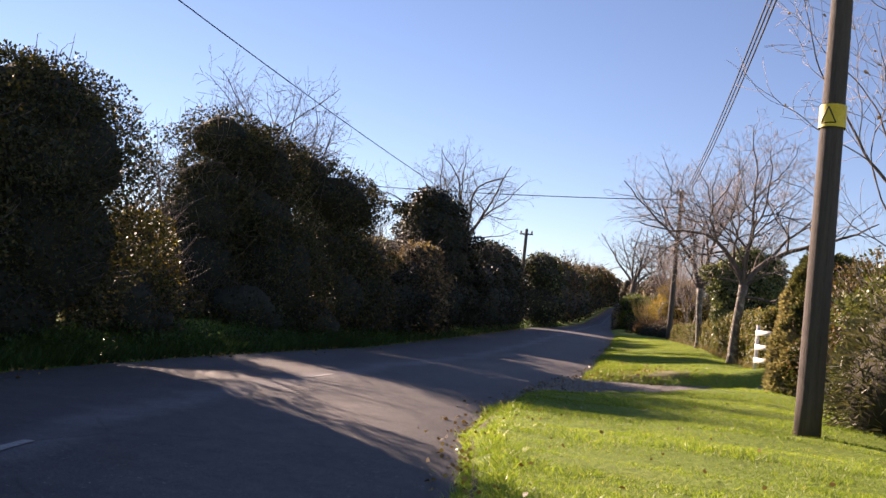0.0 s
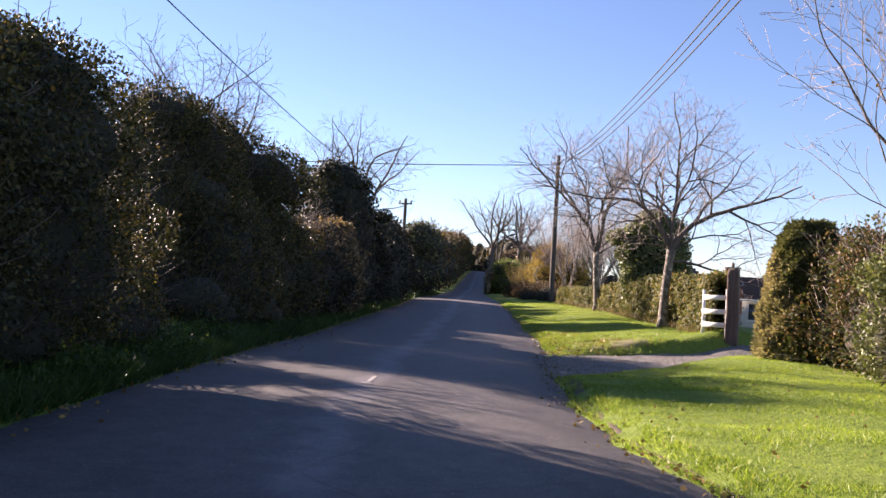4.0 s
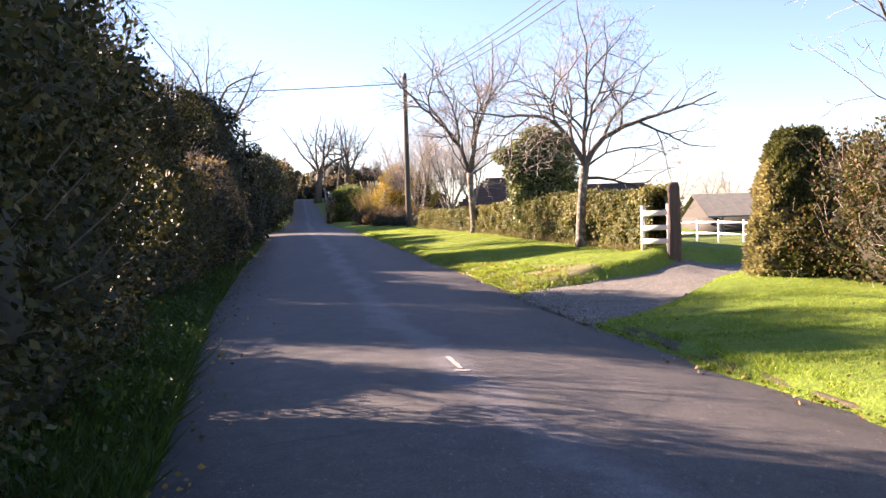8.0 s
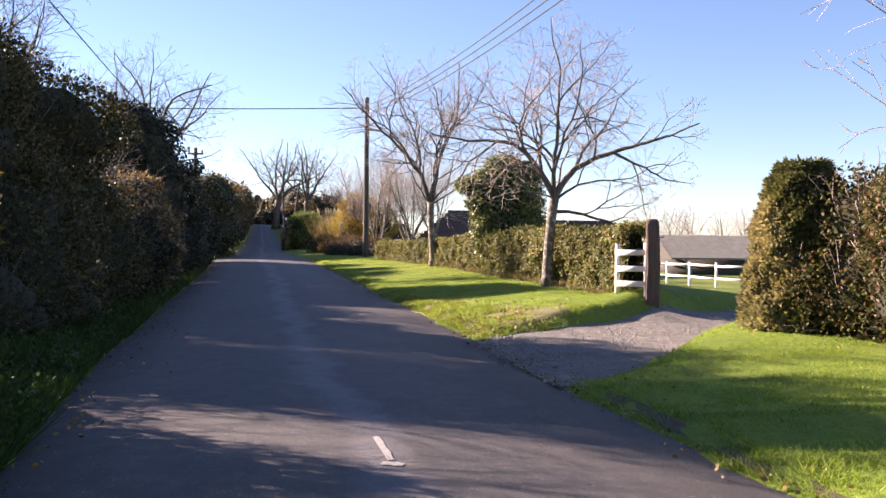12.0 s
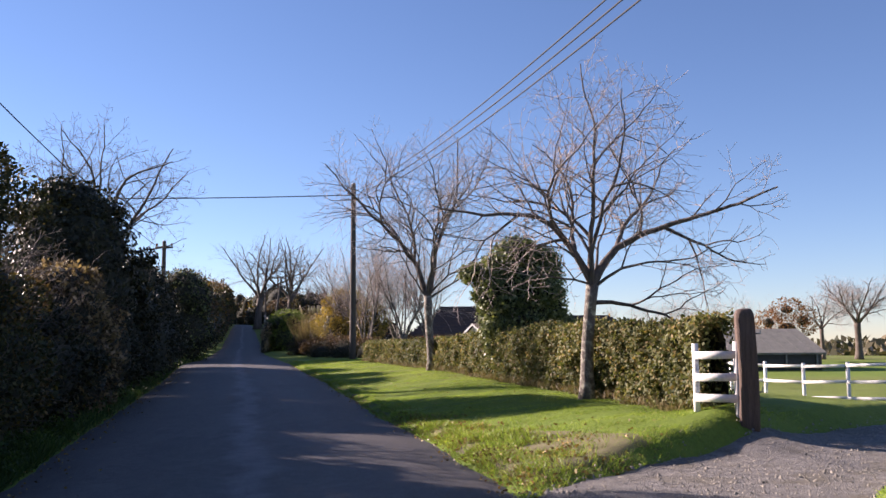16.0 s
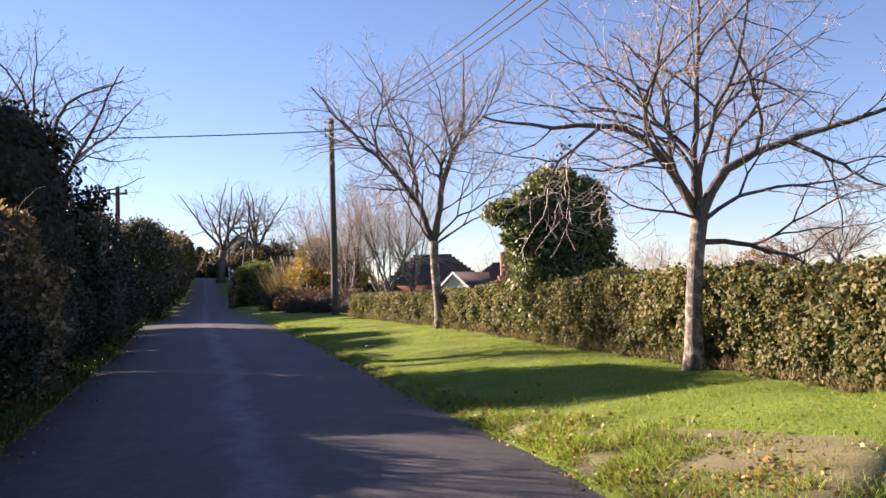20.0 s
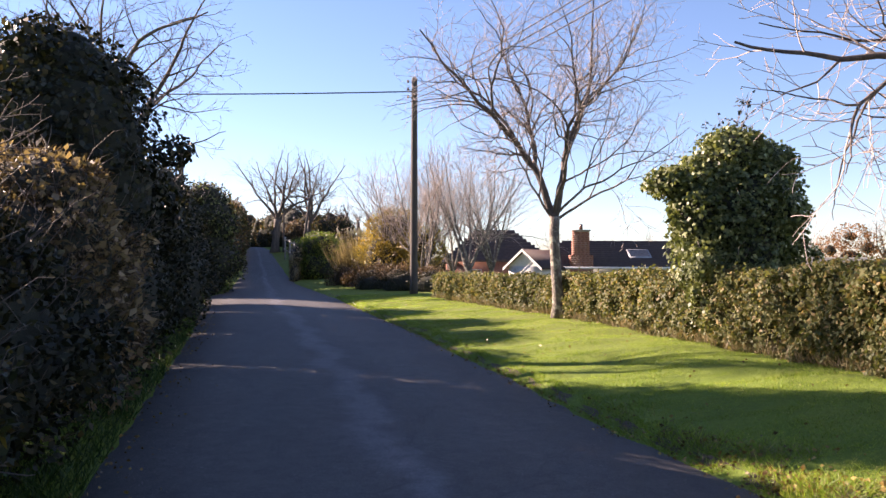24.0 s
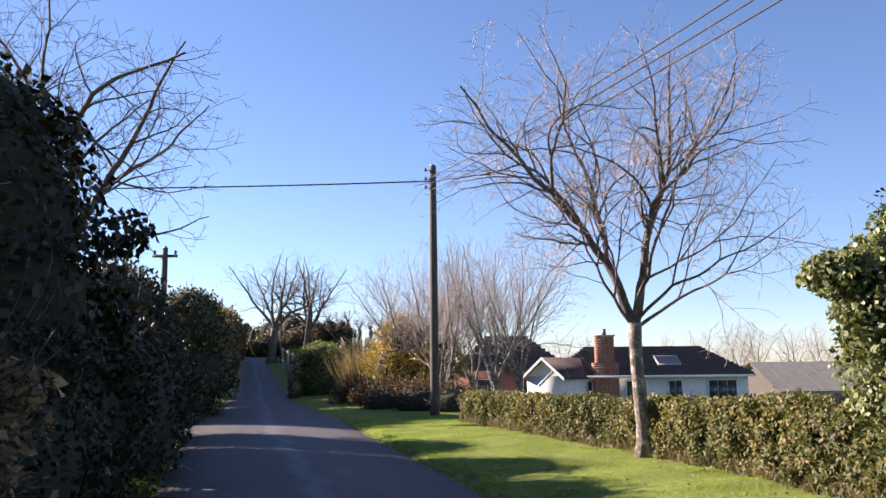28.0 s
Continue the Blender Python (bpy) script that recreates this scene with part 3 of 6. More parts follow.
def shrub(name, lobes, n, leaf, size, label, category, seed, core=0.74, core_mat="core", twigs=0, twig_mat="twig_dark", clump=0.6, hi=1.1, aspect=0.55, group="", reach=0.5, stems=True, lean=0.6, sat=5, ragged=False, mixed=None, face=0.0):
    """A bush: stems, a solid core painted dark for the shade inside, a shell of leaves and twigs that stand out of it.
    """
    rng = np.random.default_rng(seed)
    L = np.array(lobes, float)
    cx, cy = float(L[:, 0].mean()), float(L[:, 1].mean())
    cz = float(height(cx, cy))
    ob = thing(name, cx, cy, cz, label, category, group)
    off = np.array([cx, cy, cz])
    b = Builder()
    # Solid dark core: blocks light and stands in for the shade inside.
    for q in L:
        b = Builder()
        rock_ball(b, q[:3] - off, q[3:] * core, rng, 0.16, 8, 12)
        part("shade_filler", b, core_mat, ob, "solid dark core that stands in for the shade inside the bush", True)
    extra = []
    for q in L:
        for k in range(sat):
            d = rng.normal(size=3)
            d /= np.linalg.norm(d)
            d[2] = abs(d[2]) * 0.9 - 0.2
            s = rng.uniform(0.1, 0.36) if ragged else rng.uniform(0.24, 0.42)
            extra.append([*(q[:3] + d * q[3:] * (rng.uniform(0.85, 1.18) if ragged else rng.uniform(0.8, 0.98))), *(q[3:] * s)])
    full = np.array(list(L) + extra)
    b = Builder()
    p, d = on_lobes(full, n, rng, 0.72, hi, clump)
    if face:
        facing_leaves(b, p - off, d + (0, 0, 0.25), size, size * aspect, rng, face)
    else:
        add_leaves(b, p - off, size, size * aspect, rng, d * lean)
    part("foliage", b, leaf, ob, kind="stuff")
    # A second, lighter leaf over the shell; thorn and gorse_tip hold sunlit tones.
    if mixed:
        b = Builder()
        p, d = on_lobes(full, mixed[1], rng, 0.85, hi + 0.04, 1.0, 1.1)
        add_leaves(b, p - off, mixed[2], mixed[2] * 0.6, rng, d * 0.4)
        part("lighter_leaves", b, mixed[0], ob, "thin lighter leaves mixed into the bush", kind="stuff")
    if stems:
        for k in range(3):
            b = Builder()
            q = L[rng.integers(len(L))]
            base = np.array([q[0] + rng.normal(0, 0.15), q[1] + rng.normal(0, 0.15), 0])
            base[2] = height(base[0], base[1]) - 0.08
            b.tube(np.array([base, base + (0.05, 0.05, (q[2] - base[2]) * 0.5), q[:3]]) - off, [0.05, 0.04, 0.02], 6)
            part("stem", b, "bark_brown", ob)
    if twigs:
        b = Builder()
        p, d = on_lobes(L, twigs, rng, 0.8, 1.0, 0)
        for q, w in zip(p, d):
            w = w + (0, 0, 0.6)
            l = rng.uniform(0.25, 1.0) * reach
            mid = q + w * l * 0.35 + rng.normal(0, 0.09, 3) * min(1, l)
            tip = mid + w * l * 0.35 + rng.normal(0, 0.12, 3) * min(1, l)
            b.tube(np.array([q - w * 0.1, mid, tip, tip + (tip - mid) * 0.4 + rng.normal(0, 0.05, 3)]) - off, [0.006, 0.005, 0.0035, 0.002], 3, False)
        part("twig_spray", b, twig_mat, ob, kind="stuff")
    return ob


def grow(b_limb, b_twig, p, d, r, length, level, rng, up=0.1, wander=0.12, thin=0.012, gap=0.3, spread=(0.6, 1.05), sag=0.0, fork=False):
    """One crooked branch and all that grows out of it: side shoots stand at alternate nodes, the branch bends away from each, tips turn up."""
    steps = max(4, int(length / (0.15 if level else 0.09)))
    steps = min(steps, 26)
    step = length / steps
    pts, rad, dirs = [p], [r], [d]
    end = max(r * 0.16, 0.0032)
    bend = rng.normal(0, wander * (0.35 if r < 0.03 else 0.12), 3)
    lift = up * (0.35 + 0.65 * rng.uniform())
    every = max(1, int(round(gap * rng.uniform(0.8, 1.2) / step)))
    turn = rng.uniform(0, 6.28)
    kids = []
    for k in range(steps):
        s = (k + 1) / steps
        pull = -sag * (1 - s) + (lift + 0.5 * sag) * s
        d = d + rng.normal(0, wander, 3) * 0.55 + bend + np.array([0, 0, pull * 0.5])
        d = d / np.linalg.norm(d)
        p = p + d * step
        pts.append(p)
        dirs.append(d)
        rad.append(r + (end - r) * s**0.8)
        if level > 0 and s > 0.16 and s < 0.97 and (k % every) == every - 1:
            turn += 2.4 + rng.normal(0, 0.5)
            q = np.cross(d, (0.3, 0.2, 1.0))
            q /= np.linalg.norm(q) + 1e-9
            side = q * math.cos(turn) + np.cross(d, q) * math.sin(turn)
            ang = rng.uniform(*spread)
            nd = d * math.cos(ang) + side * math.sin(ang)
            if fork and level > 1 and s < 0.62 and len(kids) % 2 == 0:
                # a leader splits into two of nearly the same weight
                ang = rng.uniform(0.42, 0.68)
                nd = d * math.cos(ang) + side * math.sin(ang)
                kids.append((p, nd, rad[-1] * rng.uniform(0.72, 0.86), length * (0.3 + 0.55 * (1 - s)) * rng.uniform(0.85, 1.1)))
                d = d - side * 0.3
            else:
                kids.append((p, nd, rad[-1] * rng.uniform(0.42, 0.62), length * (0.2 + 0.48 * (1 - s)) * rng.uniform(0.65, 1.2)))
                d = d - side * 0.16
            d = d / np.linalg.norm(d)
    big = r > thin
    (b_limb if big else b_twig).tube(pts, rad, 7 if r > 0.04 else (5 if big else 3), False)
    for kp, kd, kr, kl in kids:
        grow(b_limb, b_twig, kp, kd, max(kr, 0.004), max(kl, 0.14), level - 1, rng, up * 0.8, wander * 1.25, thin, gap * 0.66, spread, sag, fork)


def bare_tree(name, x, y, fork, limbs, trunk_r, label, seed, level=3, lean=(0, 0), bark="bark_grey", twig="twig", up=0.1, base=None, leaves=0, wander=0.12, thin=0.012, gap=0.34, sag=0.0, spread=(0.6, 1.05), category="tree", size=1.6, limb_bark=None, leaders=False, leaf="fallen"):
    """A leafless tree. limbs: (azimuth, climb, length, radius[, start below the fork]) in degrees and metres."""
    rng = np.random.default_rng(seed)
    z = float(height(x, y)) if base is None else base
    ob = thing(name, x, y, z, label, category)
    b = Builder()
    top = np.array([lean[0], lean[1], fork - z])
    k = np.linspace(0, 1, 9)
    pts = np.outer(k, top) + np.stack([0.03 * np.sin(4 * k + seed), 0.03 * np.cos(3 * k + seed), 0 * k], 1) * (k > 0)[:, None]
    pts[0, 2] = -0.1
    flare = 1 + 0.5 * np.exp(-k * 9) + 0.22 * np.exp(-(1 - k) * 7)
    b.tube(pts, trunk_r * flare * (1 - 0.2 * k), 12)
    part("trunk", b, bark, ob, shade=True)
    twigs = Builder()
    for az, climb, length, r, *below in limbs:
        limb = Builder()
        a, c = radians(az), radians(climb)
        d = np.array([math.cos(a) * math.cos(c), math.sin(a) * math.cos(c), math.sin(c)])
        start = pts[-1] - np.array([0, 0, below[0] if below else rng.uniform(0.0, 0.12)])
        grow(limb, twigs, start, d, r, length * size, level, rng, up, wander, thin, gap, spread, sag, leaders)
        part("limb", limb, limb_bark or bark, ob, shade=True)
    if twigs.n:
        part("twig_spray", twigs, twig, ob, kind="stuff")
    if leaves:
        v = np.concatenate(twigs.v)
        p = v[rng.choice(len(v), leaves)]
        lb = Builder()
        add_leaves(lb, p, 0.07, 0.05, rng, np.array([0, 0, -0.6]))
        part("last_leaves", lb, leaf, ob, kind="stuff")
    return ob

# ---- ground, road, drive ----
def graded(lo, hi, step, far_lo, far_hi, growth=1.16):
    v = list(np.arange(lo, hi + 1e-6, step))
    s = step
    while v[-1] < far_hi:
        s *= growth
        v.append(v[-1] + s)
    s = step
    while v[0] > far_lo:
        s *= growth
        v.insert(0, v[0] - s)
    return np.array(v)


def build_ground():
    xs = graded(-8, 12, 0.18, -1200, 1200)
    ys = graded(2, 56, 0.28, -400, 1800, 1.07)
    X, Y = np.meshgrid(xs, ys, indexing="ij")
    Z = height(X, Y)
    b = Builder()
    nx, ny = X.shape
    i, j = np.meshgrid(np.arange(nx - 1), np.arange(ny - 1), indexing="ij")
    b.add(np.stack([X, Y, Z], -1), np.stack([i * ny + j, (i + 1) * ny + j, (i + 1) * ny + j + 1, i * ny + j + 1], -1).reshape(-1, 4))
    mesh_thing("ground", b, "turf", "green turf and fields running to the horizon", "ground", kind="structure", shade=True)


def build_road():
    rng = np.random.default_rng(5)
    ys = np.concatenate([np.arange(-60, -4, 1.0), np.arange(-4, 60, 0.2), np.arange(60, 200, 1.0)])
    s = np.linspace(0, 1, 17)
    l = road_l(ys) + 0.05 * waves(ys * 1.9, ys * 0.7) + 0.03 * rng.normal(size=len(ys))
    r = road_r(ys) + 0.06 * waves(ys * 2.3, ys * 1.1, 3) + 0.03 * rng.normal(size=len(ys))
    X = l[:, None] + (r - l)[:, None] * s
    Y = np.repeat(ys[:, None], 17, 1)
    Z = road_z(X, Y)
    Z[:, (0, -1)] -= 0.035
    b = Builder()
    i, j = np.meshgrid(np.arange(len(ys) - 1), np.arange(16), indexing="ij")
    b.add(np.stack([X, Y, Z], -1), np.stack([i * 17 + j, i * 17 + j + 1, (i + 1) * 17 + j + 1, (i + 1) * 17 + j], -1).reshape(-1, 4))
    ob = mesh_thing("road", b, "asphalt", "narrow grey asphalt country lane with ragged edges", "road", kind="structure", shade=True)
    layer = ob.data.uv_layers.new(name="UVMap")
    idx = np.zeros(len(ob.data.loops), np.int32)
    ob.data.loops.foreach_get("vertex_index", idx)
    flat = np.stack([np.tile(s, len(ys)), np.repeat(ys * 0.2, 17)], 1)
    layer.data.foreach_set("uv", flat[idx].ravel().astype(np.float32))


def verge_edge():
    """A worn strip of soil and litter along the lane's right edge."""
    ys = np.arange(5, 52, 0.2)
    w = 0.15 + 0.1 * waves(ys * 1.3, ys * 0.4, 2) + 0.08 * np.exp(-((ys - 20.5) / 1.6) ** 2)
    w = w * np.interp(ys, [9, 14], [0.2, 1.0])
    s = np.linspace(-0.12, 1, 6)
    X = road_r(ys)[:, None] + np.maximum(w, 0.05)[:, None] * s
    Y = np.repeat(ys[:, None], 6, 1)
    Z = height(X, Y) + 0.012
    Z[:, -1] -= 0.03
    Z[:, 0] = rise(ys) - 0.02
    Z = Z - 0.12 * (1 - smooth(0.0, 0.4, drive_gap(X, Y)))
    b = Builder()
    i, j = np.meshgrid(np.arange(len(ys) - 1), np.arange(5), indexing="ij")
    b.add(np.stack([X, Y, Z], -1), np.stack([i * 6 + j, i * 6 + j + 1, (i + 1) * 6 + j + 1, (i + 1) * 6 + j], -1).reshape(-1, 4))
    mesh_thing("verge_edge", b, "soil", "strip of brown soil and litter along the lane's edge", "ground", kind="structure", shade=True)


def wear(x, y):
    """How far the verge is worn by wheels at the drive's far corner, 0 to 1."""
    er = x - road_r(y)
    return np.exp(-(((y - 21.2) / 2.0) ** 2)) * (1 - smooth(0.5, 1.9, er + 0.3 * waves(x * 1.7, y * 1.7, 0, 2.0)))


def worn_verge():
    """Bare trodden soil with leaf litter where the verge meets the drive."""
    ys = np.arange(18.6, 24.6, 0.15)
    s = np.linspace(0, 1, 12)
    w = 2.0 * np.exp(-(((ys - 21.2) / 1.9) ** 2)) + 0.12
    X = road_r(ys)[:, None] + 0.02 + w[:, None] * s
    Y = np.repeat(ys[:, None], 12, 1)
    Z = height(X, Y) + 0.014
    Z[:, (0, -1)] -= 0.04
    Z = Z - 0.1 * (1 - smooth(-0.05, 0.25, drive_gap(X, Y)))
    b = Builder()
    i, j = np.meshgrid(np.arange(len(ys) - 1), np.arange(11), indexing="ij")
    b.add(np.stack([X, Y, Z], -1), np.stack([i * 12 + j, i * 12 + j + 1, (i + 1) * 12 + j + 1, (i + 1) * 12 + j], -1).reshape(-1, 4))
    mesh_thing("worn_verge", b, "worn", "worn patch of soil, moss and litter at the drive's corner", "ground", kind="structure", shade=True)


def build_drive():
    b = Builder()
    rows = np.array(DRIVE)
    t = np.linspace(0, len(rows) - 1, 60)
    c = np.stack([np.interp(t, np.arange(len(rows)), rows[:, k]) for k in range(3)], 1)
    d = np.gradient(c[:, :2], axis=0)
    d /= np.linalg.norm(d, axis=1)[:, None]
    side = np.stack([-d[:, 1], d[:, 0]], 1)
    s = np.linspace(-1, 1, 13)
    w = c[:, 2] * (1 + 0.05 * waves(t * 3, t * 1.3))
    P = c[:, None, :2] + side[:, None] * (s[None, :] * w[:, None])[..., None]
    X, Y = P[..., 0], P[..., 1]
    X = np.maximum(X, road_r(Y) - 0.16)
    Z = np.maximum(height(X, Y), rise(Y)) + 0.008 + 0.027 * smooth(-0.1, 0.8, X - road_r(Y))
    Z[:, (0, -1)] -= 0.05
    i, j = np.meshgrid(np.arange(59), np.arange(12), indexing="ij")
    b.add(np.stack([X, Y, Z], -1), np.stack([i * 13 + j, (i + 1) * 13 + j, (i + 1) * 13 + j + 1, i * 13 + j + 1], -1).reshape(-1, 4))
    mesh_thing("driveway", b, "gravel", "grey gravel driveway leading off the lane", "driveway", kind="structure", shade=True)


def dash(x0, y0, x1, y1, w):
    b = Builder()
    k = np.linspace(0, 1, 9)
    X, Y = x0 + (x1 - x0) * k, y0 + (y1 - y0) * k
    n = np.array([-(y1 - y0), x1 - x0]) / math.hypot(x1 - x0, y1 - y0)
    jag = 1 + 0.25 * np.sin(k * 23) * np.cos(k * 11)
    A = np.stack([X + n[0] * w * jag, Y + n[1] * w * jag], 1)
    B = np.stack([X - n[0] * w, Y - n[1] * w * jag], 1)
    v = np.concatenate([np.c_[A, road_z(A[:, 0], A[:, 1]) + 0.005], np.c_[B, road_z(B[:, 0], B[:, 1]) + 0.005]])
    b.add(v, [(i, i + 9, i + 10, i + 1) for i in range(8)])
    mesh_thing("road_marking", b, "road_paint", "worn white painted dash on the asphalt", "road marking", "centre line dashes", "structure")


build_ground()
build_road()
build_drive()
worn_verge()
verge_edge()
dash(2.93, 12.15, 3.05, 11.55, 0.022)
dash(3.0, 11.48, 3.12, 11.45, 0.035)
dash(4.5, 6.68, 4.85, 5.7, 0.03)

# ---- poles and wires ----
def utility_pole(x, y, tall, r, label, band=None, arm=False, lean=(0.0, 0.0)):
    z = float(height(x, y))
    ob = thing("utility_pole", x, y, z, label, "utility pole")
    b = Builder()
    k = np.linspace(0, 1, 14)
    b.tube(np.stack([lean[0] * k, lean[1] * k, -0.15 + k * (tall + 0.15)], 1), r * (1 - 0.3 * k), 16)
    part("shaft", b, "pole_wood", ob, shade=True)
    b = Builder()
    b.tube([(lean[0], lean[1], tall - 0.01), (lean[0], lean[1], tall + 0.05)], [r * 0.78, r * 0.3], 12)
    part("cap", b, "metal", ob)
    if band:
        b = Builder()
        b.tube([(0, 0, band - 0.105), (0, 0, band + 0.105)], [r * 1.0, r * 0.99], 20, False)
        sign = part("warning_band", b, "yellow", ob, "yellow warning plate wrapped round the pole")
        b = Builder()
        a0 = math.atan2(-8, 1.0 - 0.8) - 0.35
        for (u0, v0), (u1, v1) in (((-0.07, -0.07), (0.07, -0.07)), ((0.07, -0.07), (0, 0.08)), ((0, 0.08), (-0.07, -0.07))):
            pts = []
            for s in np.linspace(0, 1, 4):
                u, v = u0 + (u1 - u0) * s, v0 + (v1 - v0) * s
                a = a0 + u / r
                pts.append((math.cos(a) * (r + 0.001), math.sin(a) * (r + 0.001), band + v))
            b.tube(pts, [0.006] * 4, 4)
        part("triangle_mark", b, "black", sign)
    if arm:
        b = Builder()
        b.box((-0.38, -0.04, tall - 0.3), (0.38, 0.04, tall - 0.22))
        bar = part("cross_arm", b, "pole_wood", ob)
        for s in (-0.32, 0.32):
            b = Builder()
            b.tube([(s, 0, tall - 0.22), (s, 0, tall - 0.17), (s, 0, tall - 0.12), (s, 0, tall - 0.08)], [0.015, 0.045, 0.05, 0.025], 8)
            part("insulator", b, "ceramic", bar)
    else:
        for k in range(3):
            b = Builder()
            zz = tall - 0.15 - 0.28 * k
            b.tube([(lean[0] - r * 0.7, lean[1], zz), (lean[0] - r * 0.7 - 0.12, lean[1], zz + 0.02)], [0.014, 0.012], 6)
            br = part("bracket", b, "metal", ob)
            b = Builder()
            c = lean[0] - r * 0.7 - 0.13
            b.tube([(c, lean[1], zz - 0.02), (c, lean[1], zz + 0.03), (c, lean[1], zz + 0.09)], [0.035, 0.045, 0.02], 8)
            part("insulator", b, "ceramic", br)
    return ob


def wire(a, b_, sag, r, label):
    b = Builder()
    k = np.linspace(0, 1, 25)
    p = np.outer(1 - k, a) + np.outer(k, b_)
    p[:, 2] -= sag * 4 * k * (1 - k)
    b.tube(p, [r] * 25, 5)
    mesh_thing("overhead_wire", b, "wire", label, "cable", "overhead wires", shade=True)


utility_pole(7.96, 12.07, 6.3, 0.118, "dark creosoted wooden pole with a yellow warning band on grass", band=2.93)
utility_pole(0.25, 49.15, 7.75, 0.145, "tall brown wooden utility pole beside the hedge end")
utility_pole(-8.1, 49.4, 5.2, 0.12, "wooden pole with a cross-arm rising out of the hedge", arm=True)
utility_pole(-6.3, 67.5, 4.6, 0.09, "thin leaning wooden pole beside the lane", lean=(0.55, 0.5))
utility_pole(-11.5, 96, 6.0, 0.1, "distant thin wooden pole by the lane")
for k in range(3):
    wire((7.83, 12.07, 6.0 - 0.2 * k), (0.15, 49.15, 7.95 - 0.2 * k), 0.63, 0.014, "thin dark wire strung between two poles")
    wire((7.83, 12.07, 6.0 - 0.2 * k), (26, -28, 6.4 - 0.2 * k), 0.5, 0.013, "thin dark wire strung between two poles")
wire((0.25, 49.15, 7.85), (-34, 52, 8.9), 0.4, 0.024, "thick pale cable crossing over the lane")
wire((-8.2, 49.4, 5.45), (3.86, -15, 6.58), 0.99, 0.011, "pale wire strung along the hedge")

# ---- gate post, fences ----
def gate_post():
    x, y = 7.2, 21.92
    z = float(height(x, y))
    ob = thing("gate_post", x, y, z, "thick weathered brown timber gate post with a chamfered top", "gate post", rz=-12)
    b = Builder()
    prof = [(-0.15, 0.118), (0.02, 0.118), (0.5, 0.113), (1.0, 0.112), (1.34, 0.11), (1.41, 0.106), (1.46, 0.09), (1.48, 0.06)]
    pts = [(0.012 * math.sin(3 * h), 0.01 * math.cos(4 * h), h) for h, _ in prof]
    b.tube(pts, [w * 1.2 for _, w in prof], 16)
    v = b.v[0]
    ring = v.reshape(len(prof), 16, 3)
    for k, (h, w) in enumerate(prof):
        c = np.array(pts[k])
        d = ring[k] - c
        m = np.max(np.abs(d[:, :2]), axis=1)[:, None]
        sq = d.copy()
        sq[:, :2] = d[:, :2] / m * w
        ring[k] = c + 0.97 * sq + 0.03 * d
    b.v[0] = ring.reshape(-1, 3)
    part("post", b, "post_wood", ob)
    for h in (0.42, 1.16):
        b = Builder()
        b.tube([(0.1, -0.02, h), (0.18, -0.02, h), (0.18, -0.02, h + 0.09)], [0.014, 0.014, 0.014], 6)
        part("hinge_pin", b, "metal", ob)


def rail_fence(points, tall, rails, label, group, post_w=0.05, rail_h=0.055, mat="paint_white", thick=0.016, over=0.0, level=False):
    """A post and rail fence through the points."""
    x0, y0 = points[0]
    z0 = float(height(x0, y0))
    ob = thing("rail_fence", x0, y0, z0, label, "fence", group)
    rng = np.random.default_rng(int(abs(x0 * 10 + y0)))
    base = [np.array([x, y, z0 if level else float(height(x, y))]) - (x0, y0, z0) for x, y in points]
    for p in base:
        b = Builder()
        h = tall + over + rng.uniform(-0.02, 0.03)
        b.box(p + (-post_w, -post_w, -0.3), p + (post_w, post_w, h), taper=0.96)
        part("post", b, mat, ob)
    for a, c in zip(base, base[1:]):
        d = (c - a)[:2] / np.linalg.norm((c - a)[:2])
        n = np.array([d[1], -d[0], 0]) * -1
        if n[0] > 0:
            n = -n
        for h in rails:
            b = Builder()
            s0, s1 = a + n * (post_w + 0.004 + thick) + (0, 0, h + rng.uniform(-0.01, 0.01)), c + n * (post_w + 0.004 + thick) + (0, 0, h + rng.uniform(-0.01, 0.01))
            v = []
            for s in (s0, s1):
                for sy, sz in ((-1, -1), (1, -1), (1, 1), (-1, 1)):
                    v.append(s + n * thick * sy + np.array([0, 0, rail_h * sz]))
            b.add(v, [(0, 1, 2, 3), (7, 6, 5, 4), (0, 4, 5, 1), (1, 5, 6, 2), (2, 6, 7, 3), (3, 7, 4, 0)])
            part("rail", b, mat, ob)


gate_post()
rail_fence([(7.1, 22.0), (6.66, 22.3)], 0.92, (0.22, 0.49, 0.77), "short white painted rail fence between post and hedge", "white fences", 0.035, 0.05, level=True)
PADDOCK = [(10.2, 44.5), (10.75, 41.5), (11.35, 38.7), (12.1, 35.9), (13.05, 33.3), (14.2, 30.9), (15.5, 28.6), (17.0, 26.4), (18.8, 24.4)]
between = [((a + c) / 2, (b_ + d) / 2) for (a, b_), (c, d) in zip(PADDOCK, PADDOCK[1:])]
rail_fence([p for pair in itertools.zip_longest(PADDOCK, between) for p in pair if p], 1.04, (0.14, 0.54, 0.94), "white painted three-rail paddock fence beside the drive", "white fences", 0.036, 0.038)

